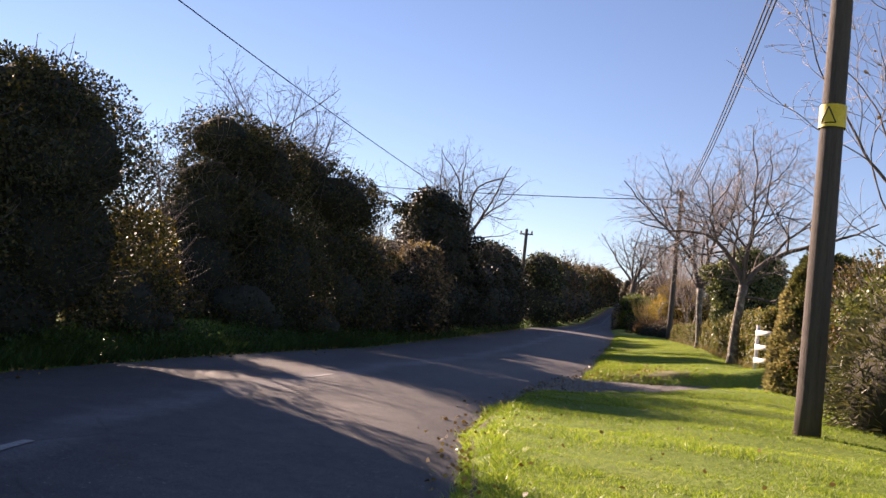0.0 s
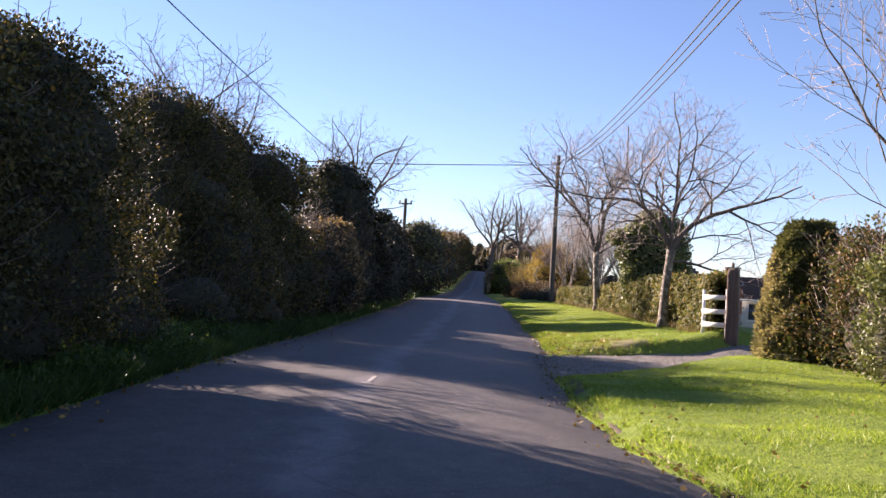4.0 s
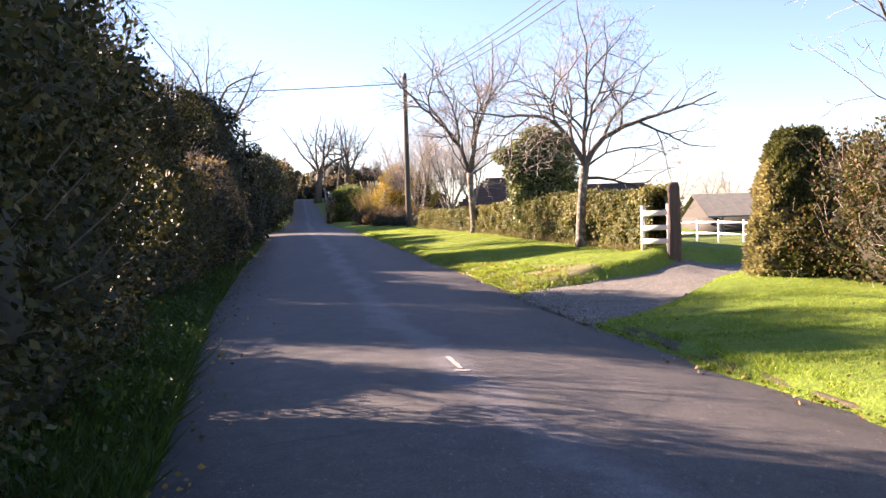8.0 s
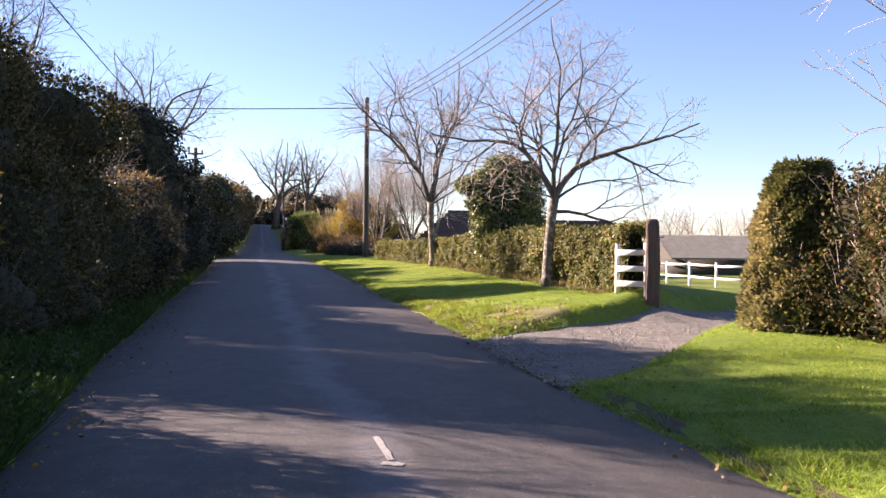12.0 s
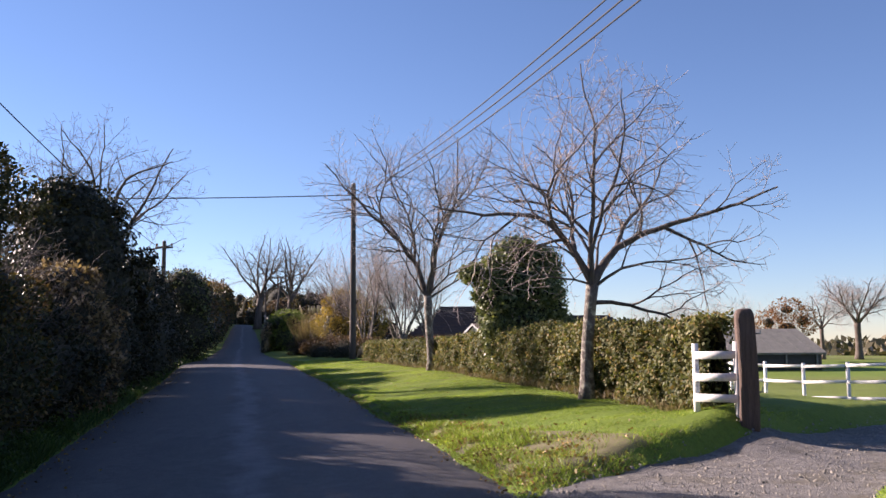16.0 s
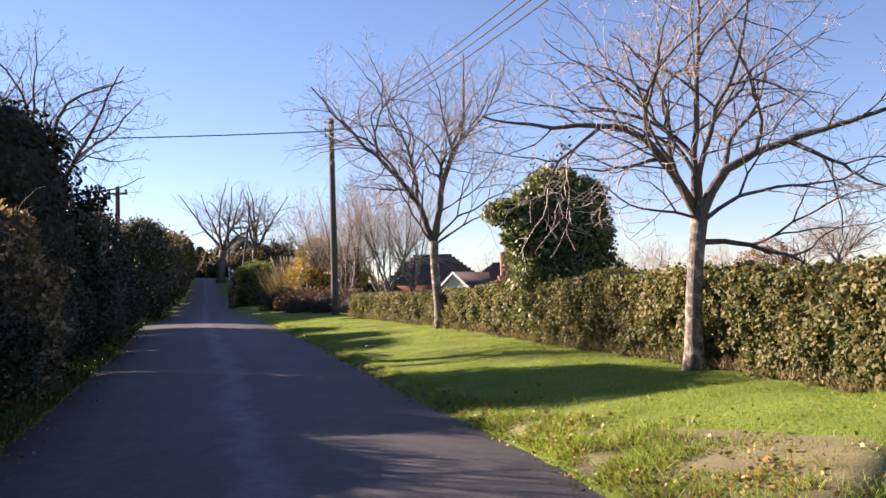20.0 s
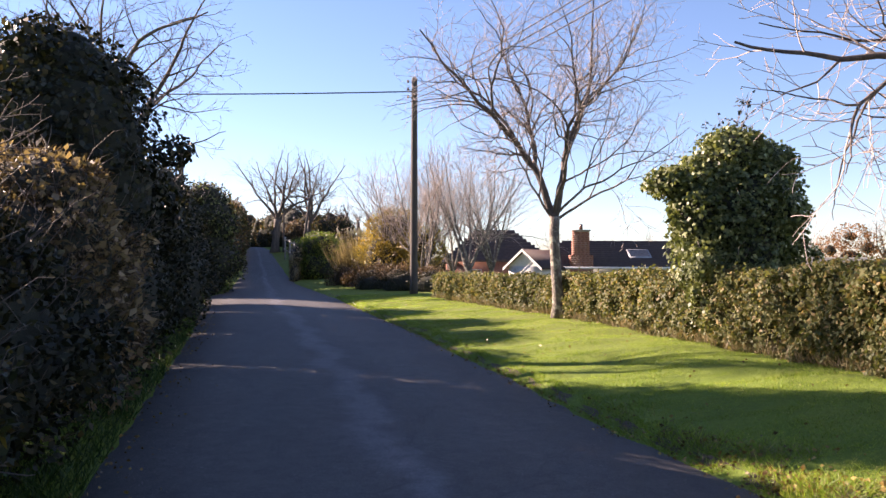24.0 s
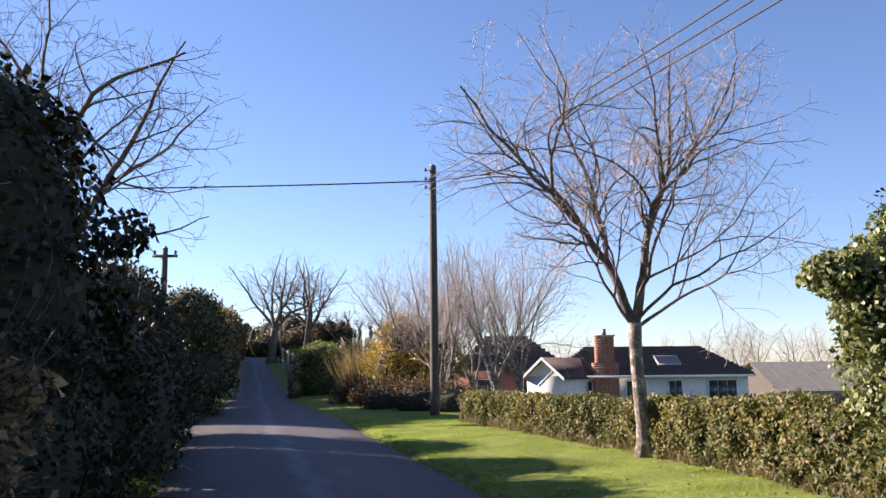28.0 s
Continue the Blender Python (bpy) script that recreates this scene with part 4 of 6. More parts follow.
# ---- hedge along the drive side ----
def clipped_hedge():
    rng = np.random.default_rng(11)
    hy = lerp_of(HEDGE)
    x0, y0 = 5.0, 32.0
    z0 = float(height(x0, y0))
    ob = thing("clipped_hedge", x0, y0, z0, "long clipped hedge with green, yellow and brown leaves beside the verge", "hedge")
    off = np.array([x0, y0, z0])
    tall = lerp_of([(22.8, 1.25), (28, 1.25), (33, 1.08), (38, 0.9), (47, 0.75)])
    # inner mass, solid and painted dark for the shade inside the hedge
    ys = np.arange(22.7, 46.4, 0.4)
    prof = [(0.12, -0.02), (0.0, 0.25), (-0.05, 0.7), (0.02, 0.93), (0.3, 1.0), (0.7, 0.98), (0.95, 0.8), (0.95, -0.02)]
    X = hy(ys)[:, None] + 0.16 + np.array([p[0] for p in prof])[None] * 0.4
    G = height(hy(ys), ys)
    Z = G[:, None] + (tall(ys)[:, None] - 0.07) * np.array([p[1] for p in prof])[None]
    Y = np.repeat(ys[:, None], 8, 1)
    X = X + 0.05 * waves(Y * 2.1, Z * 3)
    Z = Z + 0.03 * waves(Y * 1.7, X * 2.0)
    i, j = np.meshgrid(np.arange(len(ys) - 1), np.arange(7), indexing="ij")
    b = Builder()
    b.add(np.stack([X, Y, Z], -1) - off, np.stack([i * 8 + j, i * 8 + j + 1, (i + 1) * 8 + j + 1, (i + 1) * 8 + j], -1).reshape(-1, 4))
    part("shade_filler", b, "core_hedge", ob, shade=True)
    # leaves on front, top and back
    n = 360000
    y = 22.3 + 24.3 * rng.uniform(0, 1, n)
    s = rng.uniform(0, 1, n)
    h = tall(y) * (1 + 0.06 * waves(y * 0.9, y * 0.31) + 0.05 * waves(y * 3.1, y * 1.7))
    front, top = s < 0.55, (s >= 0.55) & (s < 0.88)
    u = rng.uniform(0, 1, n)
    x = np.where(front, 0.06 + 0.02 * (1 - u), np.where(top, 0.05 + 0.5 * u, 0.56))
    z = np.where(front, u, np.where(top, 1.0 - 0.12 * (2 * u - 1) ** 4, u)) * h
    x = x - (0.14 * waves(y * 2.4, z * 2.6, 0, 1.0) + 0.07 * waves(y * 6.1, z * 6.6, 0, 3.0)) * front + rng.normal(0, 0.05, n)
    z = z + rng.normal(0, 0.05, n)
    x = x + 0.1 * (y < 22.8) * rng.uniform(-1, 1, n)
    keep = ((y > 22.8) | (rng.uniform(0, 1, n) < (y - 22.2) / 0.8)) & (waves(y * 4.1, z * 4.3, x * 2.0, 4.0) > rng.uniform(-1.4, 0.6, n) - 0.05)
    x, y, z = x[keep], y[keep], z[keep]
    px = hy(y) + x
    p = np.stack([px, y, height(px, y) + np.maximum(z - 0.06, 0.02)], 1)
    b = Builder()
    face = np.where(front[keep][:, None], (-1.0, -0.3, 0.25), np.where(top[keep][:, None], (-0.2, 0, 1.0), (1.0, 0.2, 0.3)))
    facing_leaves(b, p - off, face, 0.066, 0.046, rng, 0.85)
    part("foliage", b, "hedge", ob, kind="stuff")
    # dry grass along the foot
    b = Builder()
    y = rng.uniform(22.6, 46, 3000)
    x = hy(y) + rng.normal(0.0, 0.1, 3000)
    p = np.stack([x, y, height(x, y)], 1)
    add_leaves(b, p - off, 0.2, 0.011, rng, np.array([-0.25, 0, 1.5]), 0.5)
    part("foot_grass", b, "straw", ob, kind="stuff")
    # stems that show low down
    for k in range(28):
        b = Builder()
        y = 22.9 + k * 0.82
        x = float(hy(y)) + 0.2
        g = float(height(x, y))
        b.tube(np.array([(x, y, g - 0.05), (x + rng.normal(0, 0.05), y + rng.normal(0, 0.08), g + 0.35), (x + rng.normal(0, 0.1), y + rng.normal(0, 0.1), g + 0.8)]) - off, [0.025, 0.018, 0.01], 5)
        part("stem", b, "bark_brown", ob)


clipped_hedge()

# ---- trees on the verge ----
bare_tree("bare_tree", 5.87, 25.68, 2.2,
          [(162, 64, 3.5, 0.075), (24, 72, 4.0, 0.085), (110, 76, 4.2, 0.06), (262, 68, 3.6, 0.05), (352, 10, 2.6, 0.042, 0.3), (215, 52, 2.7, 0.036), (335, 50, 2.5, 0.034), (186, 22, 1.8, 0.024), (60, 56, 2.8, 0.036)],
          0.115, "leafless tree with a pale flecked trunk rising out of the hedge", 3, 3, (0.1, -0.12), up=0.12, sag=0.03, wander=0.16, gap=0.32, size=0.98, limb_bark="limb_bark", leaders=True)
bare_tree("bare_tree", 3.45, 37.05, 2.65,
          [(166, 60, 5.2, 0.095), (12, 74, 5.3, 0.095), (350, 26, 3.2, 0.036, 0.1), (275, 66, 4.0, 0.045), (95, 68, 4.2, 0.045), (205, 48, 3.2, 0.035), (340, 52, 3.6, 0.035)],
          0.125, "leafless tree with a wide open crown beside the hedge", 8, 3, (-0.08, -0.1), up=0.12, wander=0.15, gap=0.34, size=1.0, limb_bark="limb_bark", leaders=True)
# ivy clad bush in the hedge
shrub("ivy_bush", [(5.85, 32.1, 0.9, 0.75, 0.85, 0.95), (5.5, 32.0, 1.75, 0.95, 0.85, 0.85), (5.5, 32.0, 2.5, 0.95, 0.85, 0.8), (4.42, 31.9, 2.92, 0.38, 0.4, 0.26), (4.85, 31.8, 2.45, 0.42, 0.5, 0.75), (4.95, 31.9, 3.0, 0.45, 0.5, 0.4), (5.4, 31.9, 3.4, 0.5, 0.55, 0.4), (6.05, 32.1, 3.2, 0.5, 0.55, 0.42), (6.25, 32.1, 2.4, 0.42, 0.6, 0.9), (5.0, 31.7, 1.7, 0.42, 0.45, 0.8), (5.05, 31.6, 1.0, 0.4, 0.4, 0.5), (5.5, 32.0, 3.55, 0.36, 0.36, 0.22)],
      78000, "ivy", 0.078, "dense ivy-clad tree stump standing up out of the hedge", "bush", 21, 0.76, "core", twigs=70, reach=0.4, clump=0.85, aspect=0.8, twig_mat="twig", sat=11, hi=1.14, stems=False, ragged=True, face=0.8)
bare_tree("ivy_stump_shoots", 5.5, 32.15, 3.2, [(120, 78, 1.1, 0.012), (60, 82, 1.5, 0.014), (200, 66, 1.0, 0.012), (-20, 76, 1.3, 0.012), (280, 80, 1.4, 0.012)], 0.07,
          "thin leafy shoots standing out of the top of the ivy", 27, 2, (0, 0), "bark_brown", "twig", up=0.14, category="shrub", size=0.95, leaves=170, leaf="shaded_ivy")

# ---- things by the drive mouth ----
def column_conifer(x, y, tall, seed):
    """A clipped conifer, wide at the foot, with a shoulder below its flat top; the side to the drive is brown, with its
    sunlit tone in the colour.
    """
    rng = np.random.default_rng(seed)
    z = float(height(x, y))
    ob = thing("column_conifer", x, y, z, "clipped column-shaped conifer with a brown sunlit side at the drive mouth", "conifer")
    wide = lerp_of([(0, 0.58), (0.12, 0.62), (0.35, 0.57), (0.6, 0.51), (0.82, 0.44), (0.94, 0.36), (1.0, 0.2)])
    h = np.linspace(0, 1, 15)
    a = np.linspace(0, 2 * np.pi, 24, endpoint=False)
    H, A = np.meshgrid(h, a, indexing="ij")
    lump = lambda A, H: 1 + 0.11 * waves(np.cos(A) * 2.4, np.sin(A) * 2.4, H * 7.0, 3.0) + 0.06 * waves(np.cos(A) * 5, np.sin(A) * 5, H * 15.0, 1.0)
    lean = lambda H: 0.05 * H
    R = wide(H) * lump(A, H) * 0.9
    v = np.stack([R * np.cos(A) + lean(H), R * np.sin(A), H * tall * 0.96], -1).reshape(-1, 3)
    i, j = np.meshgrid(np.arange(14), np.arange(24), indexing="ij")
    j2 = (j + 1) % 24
    # Solid shell painted dark, for the shade behind the sprays.
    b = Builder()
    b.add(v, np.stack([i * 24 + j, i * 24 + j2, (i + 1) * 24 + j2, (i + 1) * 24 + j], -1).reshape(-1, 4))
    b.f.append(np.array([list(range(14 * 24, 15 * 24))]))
    part("shade_filler", b, "core_hedge", ob, "solid dark core that stands in for the shade inside the conifer", True)
    n = 95000
    H = rng.uniform(0, 1.02, n)
    A = rng.uniform(0, 2 * np.pi, n)
    top = rng.uniform(0, 1, n) < 0.09
    H = np.where(top, 1.0, H)
    R = wide(np.minimum(H, 1)) * lump(A, H) * np.where(top, np.sqrt(rng.uniform(0, 1.3, n)) * 1.3, rng.uniform(0.9, 1.07, n))
    p = np.stack([R * np.cos(A) + lean(H), R * np.sin(A), H * tall + np.where(top, rng.normal(0, 0.04, n), 0)], 1)
    d = np.stack([np.cos(A), np.sin(A), 0.55 + 0 * A], 1)
    keep = (waves(p[:, 0] * 6, p[:, 1] * 6, p[:, 2] * 5, 2.0) > rng.uniform(-1.5, 0.5, n)) & (p[:, 2] > 0.03)
    # Brown towards -x, the sun's side: lit tone painted into the sprays.
    brown = (-np.cos(A) + 0.3 * np.sin(A) + 0.45 * waves(A * 2.2, H * 5.5, 0 * A, 6.0) + rng.normal(0, 0.14, n)) > np.interp(H, [0, 0.3, 0.75, 0.9, 1.0], [0.15, 0.3, 0.5, 1.1, 1.9])
    for mask, mat, name, tag in ((keep & ~brown, "conifer", "foliage", ""), (keep & brown, "conifer_brown", "sunlit_brown_foliage", "brown foliage with the sunlit side's tone in its colour")):
        b = Builder()
        add_leaves(b, p[mask], 0.085, 0.032, rng, d[mask] * 1.1, 0.7)
        part(name, b, mat, ob, tag, kind="stuff")
    for k in range(3):
        b = Builder()
        q = rng.normal(0, 0.1, 2)
        b.tube([(q[0], q[1], -0.1), (q[0] * 1.5, q[1] * 1.5, 0.6), (0.1, 0, 1.4)], [0.06, 0.05, 0.03], 7)
        part("stem", b, "bark_brown", ob)


column_conifer(7.88, 17.5, 1.98, 22)
for k, (x, y, r, h) in enumerate([(8.35, 17.0, 0.7, 2.0), (8.75, 16.2, 0.75, 2.1), (8.85, 15.1, 0.7, 1.85), (9.35, 14.4, 0.6, 1.5), (9.6, 15.6, 0.9, 2.0), (10.1, 14.2, 0.9, 1.9), (9.5, 17.2, 0.8, 2.0)]):
    shrub("mixed_shrub", [(x, y, h * 0.3, r, r, h * 0.45), (x + 0.1, y, h * 0.65, r * 0.9, r * 0.9, h * 0.4)], 22000, ("redleaf", "redleaf", "ivy")[k % 3 if k > 1 else 0], 0.055,
          "tangled garden shrub with red and green leaves", "shrub", 30 + k, 0.75, "core_hedge", 260, "twig", 0.85, group="shrubs by the pole", aspect=0.65, reach=0.35, sat=10, ragged=True)
for k, (x, y, r, h) in enumerate([(8.85, 13.3, 0.78, 1.3), (9.9, 12.5, 0.8, 1.4), (10.3, 11.4, 1.0, 1.7), (11.4, 10.0, 1.1, 2.0), (12.5, 8.2, 1.2, 2.1)]):
    shrub("feathery_conifer", [(x, y, h * 0.35, r, r, h * 0.5), (x, y, h * 0.7, r * 0.7, r * 0.7, h * 0.35)], 14000, "juniper", 0.15,
          "grey-green feathery conifer bush on the lawn edge", "conifer", 40 + k, 0.8, "core_hedge", 0, clump=0.3, group="conifers by the pole", aspect=0.13, lean=1.3)
bare_tree("young_tree", 8.75, 15.6, 2.9,
          [(120, 82, 2.7, 0.042), (172, 50, 1.9, 0.026), (200, 44, 1.5, 0.014, 0.5), (40, 56, 1.6, 0.016), (250, 60, 1.4, 0.014), (165, 34, 1.2, 0.012, 0.8), (160, 66, 2.0, 0.02)],
          0.058, "young tree with a few last leaves and ivy on its trunk", 14, 2, (0.02, 0), "bark_brown", up=0.1, leaves=60, twig="twig", wander=0.13, gap=0.3, spread=(0.4, 0.75))
shrub("trunk_ivy", [(8.77, 15.6, 1.9, 0.12, 0.12, 1.05)], 1900, "redleaf", 0.07, "ivy climbing a young tree trunk", "ivy", 15, 0.7, clump=0.3, stems=False)


def tall_conifer(x, y, low, tall, r, seed):
    rng = np.random.default_rng(seed)
    z = float(height(x, y))
    ob = thing("tall_conifer", x, y, z, "tall dark conifer with drooping branches behind the shrubs", "conifer")
    b = Builder()
    b.tube([(0, 0, -0.1), (0.02, 0, tall * 0.5), (0, 0, tall)], [0.2, 0.13, 0.02], 10)
    part("trunk", b, "bark_brown", ob, shade=True)
    for k in range(46):
        h = low + (tall - low) * k / 46
        a = k * 2.4 + rng.uniform(-0.3, 0.3)
        l = r * (1 - 0.75 * k / 46) * rng.uniform(0.75, 1.1)
        d = np.array([math.cos(a), math.sin(a), 0])
        s = np.linspace(0, 1, 6)[:, None]
        p = np.array([0, 0, h]) + d * l * s + np.array([0, 0, 1]) * (0.15 * l * s - 0.55 * l * s * s)
        b = Builder()
        b.tube(p, np.linspace(0.03, 0.006, 6), 4, False)
        br = part("branch", b, "bark_brown", ob)
        q = p[rng.integers(1, 6, 420)] + rng.normal(0, 0.08 * l, (420, 3)) * (1, 1, 0.45)
        b = Builder()
        add_leaves(b, q, 0.13, 0.016, rng, d * 0.9 + np.array([0, 0, -0.5]), 0.7)
        part("needles", b, "conifer", br, kind="stuff")


tall_conifer(11.0, 17.0, 4.6, 9.0, 1.85, 16)

# ---- hedge bank on the sunless side ----
def left_shrub(y, out, lobes, n, leaf, size, label, seed, **k):
    """A bush set back from the lane's edge by out metres; its lobes are relative to its foot."""
    x = float(road_l(y)) - out
    g = float(height(x, y))
    k.setdefault("core", 0.84)
    return shrub(k.pop("name", "hedgerow_bush"), [(x + a, y + b_, g + c, d, e, f) for a, b_, c, d, e, f in lobes], n, leaf, size, label, k.pop("category", "bush"), seed, group="hedgerow bushes", **k)


for k, y in enumerate((-19, -16, -13.4, -10.8, -8.4, -6.0, -3.8)):
    left_shrub(y, 1.9, [(0, 0, 0.9, 1.4, 2.0, 1.4), (-0.5, 0.4, 2.1, 1.3, 1.8, 1.1)], 4000, "holly", 0.13, "dark green hedgerow bush beside the lane", 50 + k, twigs=30)
left_shrub(-1.4, 1.6, [(0, 0, 0.8, 1.2, 1.7, 1.2), (-0.4, 0, 1.9, 1.2, 1.7, 1.0)], 9000, "holly", 0.1, "dark holly bush in the hedgerow", 156, twigs=60)
left_shrub(1.2, 1.5, [(0, 0, 0.8, 1.1, 1.7, 1.2), (-0.4, 0, 1.9, 1.1, 1.7, 1.0)], 12000, "holly", 0.09, "dark holly bush in the hedgerow", 56, twigs=60)
left_shrub(4.4, 1.4, [(0, 0, 0.8, 1.0, 1.6, 1.1), (-0.3, 0.2, 1.8, 1.05, 1.5, 1.0)], 18000, "holly", 0.08, "dark holly bush in the hedgerow", 57, twigs=80)
left_shrub(7.7, 1.1, [(0, 0, 0.8, 1.0, 1.5, 1.1), (-0.2, 0.2, 1.8, 1.05, 1.5, 1.0), (-0.5, 0.2, 2.4, 0.9, 1.2, 0.5)], 44000, "holly", 0.055, "dark holly bush in the hedgerow", 157, core=0.74, clump=0.9, twigs=160, reach=0.4, sat=12, ragged=True, mixed=("thorn", 6000, 0.05))
left_shrub(9.2, 1.6, [(0, 0, 0.5, 0.8, 0.9, 0.8), (-0.3, 0, 1.2, 0.8, 0.9, 0.7)], 14000, "holly", 0.055, "dark holly bush in the hedgerow", 158, twigs=60, reach=0.4)
LOW_BUSHES = [(9.4, 1.1, 1.0), (11.9, 1.1, 1.0), (16.3, 1.2, 1.0), (18.9, 1.0, 1.1), (19.8, 1.5, 1.2), (22.0, 1.1, 1.0), (23.4, 1.0, 0.9)]
for k, (y, out, s) in enumerate(LOW_BUSHES):
    left_shrub(y, out, [(0, 0, 0.3, 0.6 * s, 0.9 * s, 0.5 * s), (0.1, 0.3, 0.15, 0.5 * s, 0.8 * s, 0.35 * s)], 8000, ("holly", "bramble")[k % 2], 0.05, "low bramble growth at the hedgerow foot", 230 + k, twigs=60, reach=0.3)
left_shrub(10.45, 1.05, [(0, -0.2, 0.9, 1.0, 1.25, 1.1), (-0.15, -0.1, 1.9, 1.05, 1.25, 1.0), (-0.3, -0.2, 2.45, 0.95, 1.0, 0.6)], 76000, "holly", 0.05, "tall dark glossy-leaved bush leaning over the lane", 58, core=0.72, clump=0.95, twigs=220, reach=0.35, sat=14, ragged=True, mixed=("thorn", 6000, 0.05))
left_shrub(13.0, 1.5, [(0, 0, 0.4, 0.7, 0.6, 0.6), (-0.1, 0.05, 1.0, 0.55, 0.5, 0.55)], 16000, "bramble", 0.055, "bramble thicket with yellow and brown leaves in the hedgerow", 59, core=0.6, clump=0.9, twigs=260, reach=0.6, sat=12, ragged=True, mixed=("autumn", 3500, 0.055))
left_shrub(12.3, 1.2, [(0, 0, 0.3, 0.6, 0.7, 0.5), (-0.3, 0, 0.7, 0.5, 0.6, 0.45)], 14000, "bramble", 0.055, "low bramble thicket with yellowing leaves", 259, twigs=120, reach=0.4, mixed=("autumn", 5000, 0.045))
left_shrub(14.1, 2.4, [(0, 0, 0.3, 0.65, 0.8, 0.55), (0.0, 0.3, 0.75, 0.5, 0.55, 0.5)], 9000, "autumn", 0.055, "yellow-leaved bramble among the hedgerow", 60, core=0.6, twigs=220, clump=0.9, reach=0.5)
left_shrub(15.0, 2.2, [(0, 0, 0.15, 0.85, 0.8, 0.45), (-0.7, 0.2, 0.5, 0.8, 0.8, 0.5)], 14000, "bramble", 0.065, "low bramble thicket with yellowing leaves", 159, twigs=200, reach=0.5)
left_shrub(17.0, 2.8, [(0, 0, 0.9, 0.8, 0.8, 1.0), (-0.2, 0, 1.9, 0.7, 0.7, 0.7)], 9000, "bramble", 0.07, "loose twiggy thicket with thin leaves", 161, core=0.6, twigs=300, reach=0.6, clump=1.0)
left_shrub(17.8, 1.6, [(0.1, 0, 0.9, 1.2, 1.3, 1.2), (-0.4, 0, 2.0, 1.1, 1.3, 0.9), (-0.6, 0.2, 3.1, 1.0, 1.1, 0.85)], 54000, "holly", 0.065, "large dark hedgerow thicket behind brambles", 61, core=0.72, twigs=260, reach=0.5, clump=0.95, sat=14, ragged=True, mixed=("thorn", 14000, 0.055))
left_shrub(20.9, 1.35, [(0.1, 0, 0.7, 1.1, 1.5, 1.0), (-0.15, -0.5, 1.75, 1.0, 1.2, 0.8), (-0.7, 0.7, 1.55, 0.9, 1.0, 0.7), (-0.3, 0.1, 2.95, 1.3, 1.5, 0.8), (0.2, 0.5, 2.8, 0.6, 0.7, 0.5), (-0.8, -0.6, 3.5, 1.0, 1.2, 0.6), (-0.6, 1.2, 2.5, 0.7, 0.6, 0.45)], 50000, "holly", 0.075, "dark overhanging evergreen tree in the hedgerow", 62, core=0.68, twigs=220, reach=0.5, clump=0.95, sat=12, ragged=True, mixed=("thorn", 8000, 0.055))
left_shrub(22.4, 1.05, [(0, 0, 0.7, 1.0, 1.0, 0.9), (-0.3, 0.1, 1.65, 0.95, 0.95, 0.7)], 18000, "bramble", 0.08, "dark bramble and blackthorn thicket", 63, twigs=260, reach=0.6)
left_shrub(16.2, 2.2, [(0, 0, 0.8, 0.9, 1.0, 1.0), (-0.2, 0.2, 1.8, 0.9, 1.0, 0.8), (-0.4, 0.4, 2.5, 0.8, 0.9, 0.6), (-0.2, 0.5, 3.35, 0.8, 1.0, 0.6)], 38000, "holly", 0.06, "dark hedgerow thicket with a twiggy top", 162, core=0.7, twigs=260, reach=0.5, clump=0.95, sat=12, ragged=True, mixed=("thorn", 6000, 0.055))
left_shrub(25.4, 1.9, [(0, 0, 0.9, 0.9, 1.3, 1.0), (-0.2, 0, 1.8, 0.8, 1.2, 0.75)], 18000, "holly", 0.08, "tall dark thicket behind gorse in the hedgerow", 163, core=0.72, twigs=200, reach=0.5, clump=0.9, sat=10, ragged=True)
left_shrub(28.3, 1.5, [(0, 0, 0.9, 0.9, 1.2, 1.0), (-0.2, 0, 1.75, 0.8, 1.1, 0.75)], 16000, "shaded_ivy", 0.08, "tall dark thicket behind gorse in the hedgerow", 164, core=0.72, twigs=160, reach=0.5, clump=0.9, sat=10, ragged=True)
left_shrub(24.4, 0.95, [(0, 0, 0.7, 1.0, 1.3, 0.9), (-0.3, 0, 1.35, 0.9, 1.2, 0.6)], 20000, "shaded_ivy", 0.08, "dark bramble and blackthorn thicket", 64, twigs=260, reach=0.6, ragged=True, sat=9, mixed=("thorn", 2500, 0.07))
left_shrub(27.0, 0.75, [(0, 0, 0.8, 0.9, 1.3, 0.95), (-0.1, 0.1, 1.55, 0.85, 1.1, 0.65), (-0.3, 0.5, 2.2, 0.6, 0.8, 0.5), (0.15, 0.2, 1.95, 0.4, 0.6, 0.35)], 30000, "gorse", 0.09, "brown withered gorse bush beside the lane", 65, twigs=260, reach=0.45, aspect=0.22, lean=1.6, sat=14, ragged=True, clump=0.95, mixed=("gorse_tip", 9000, 0.11))
left_shrub(29.4, 0.75, [(0, 0, 0.9, 1.0, 1.2, 1.0), (-0.2, 0.1, 1.7, 0.8, 1.1, 0.6)], 18000, "shaded_ivy", 0.08, "dark bramble and blackthorn thicket", 165, twigs=160, reach=0.5, ragged=True, sat=9)
shrub("ivy_tree", [(-4.75, 30.5, 1.2, 1.35, 1.6, 1.3), (-4.6, 30.4, 2.5, 1.35, 1.55, 1.2), (-4.6, 30.4, 3.35, 1.25, 1.4, 1.05), (-4.8, 30.4, 4.1, 1.05, 1.15, 0.85), (-5.5, 30.8, 2.4, 1.0, 1.2, 1.0)], 46000, "shaded_ivy", 0.1, "tall domed ivy-covered hedgerow tree", "tree", 66, 0.84, twigs=120, sat=8, hi=1.1, aspect=0.8, face=0.6, group="hedgerow bushes", ragged=True, mixed=("holly", 6000, 0.08))
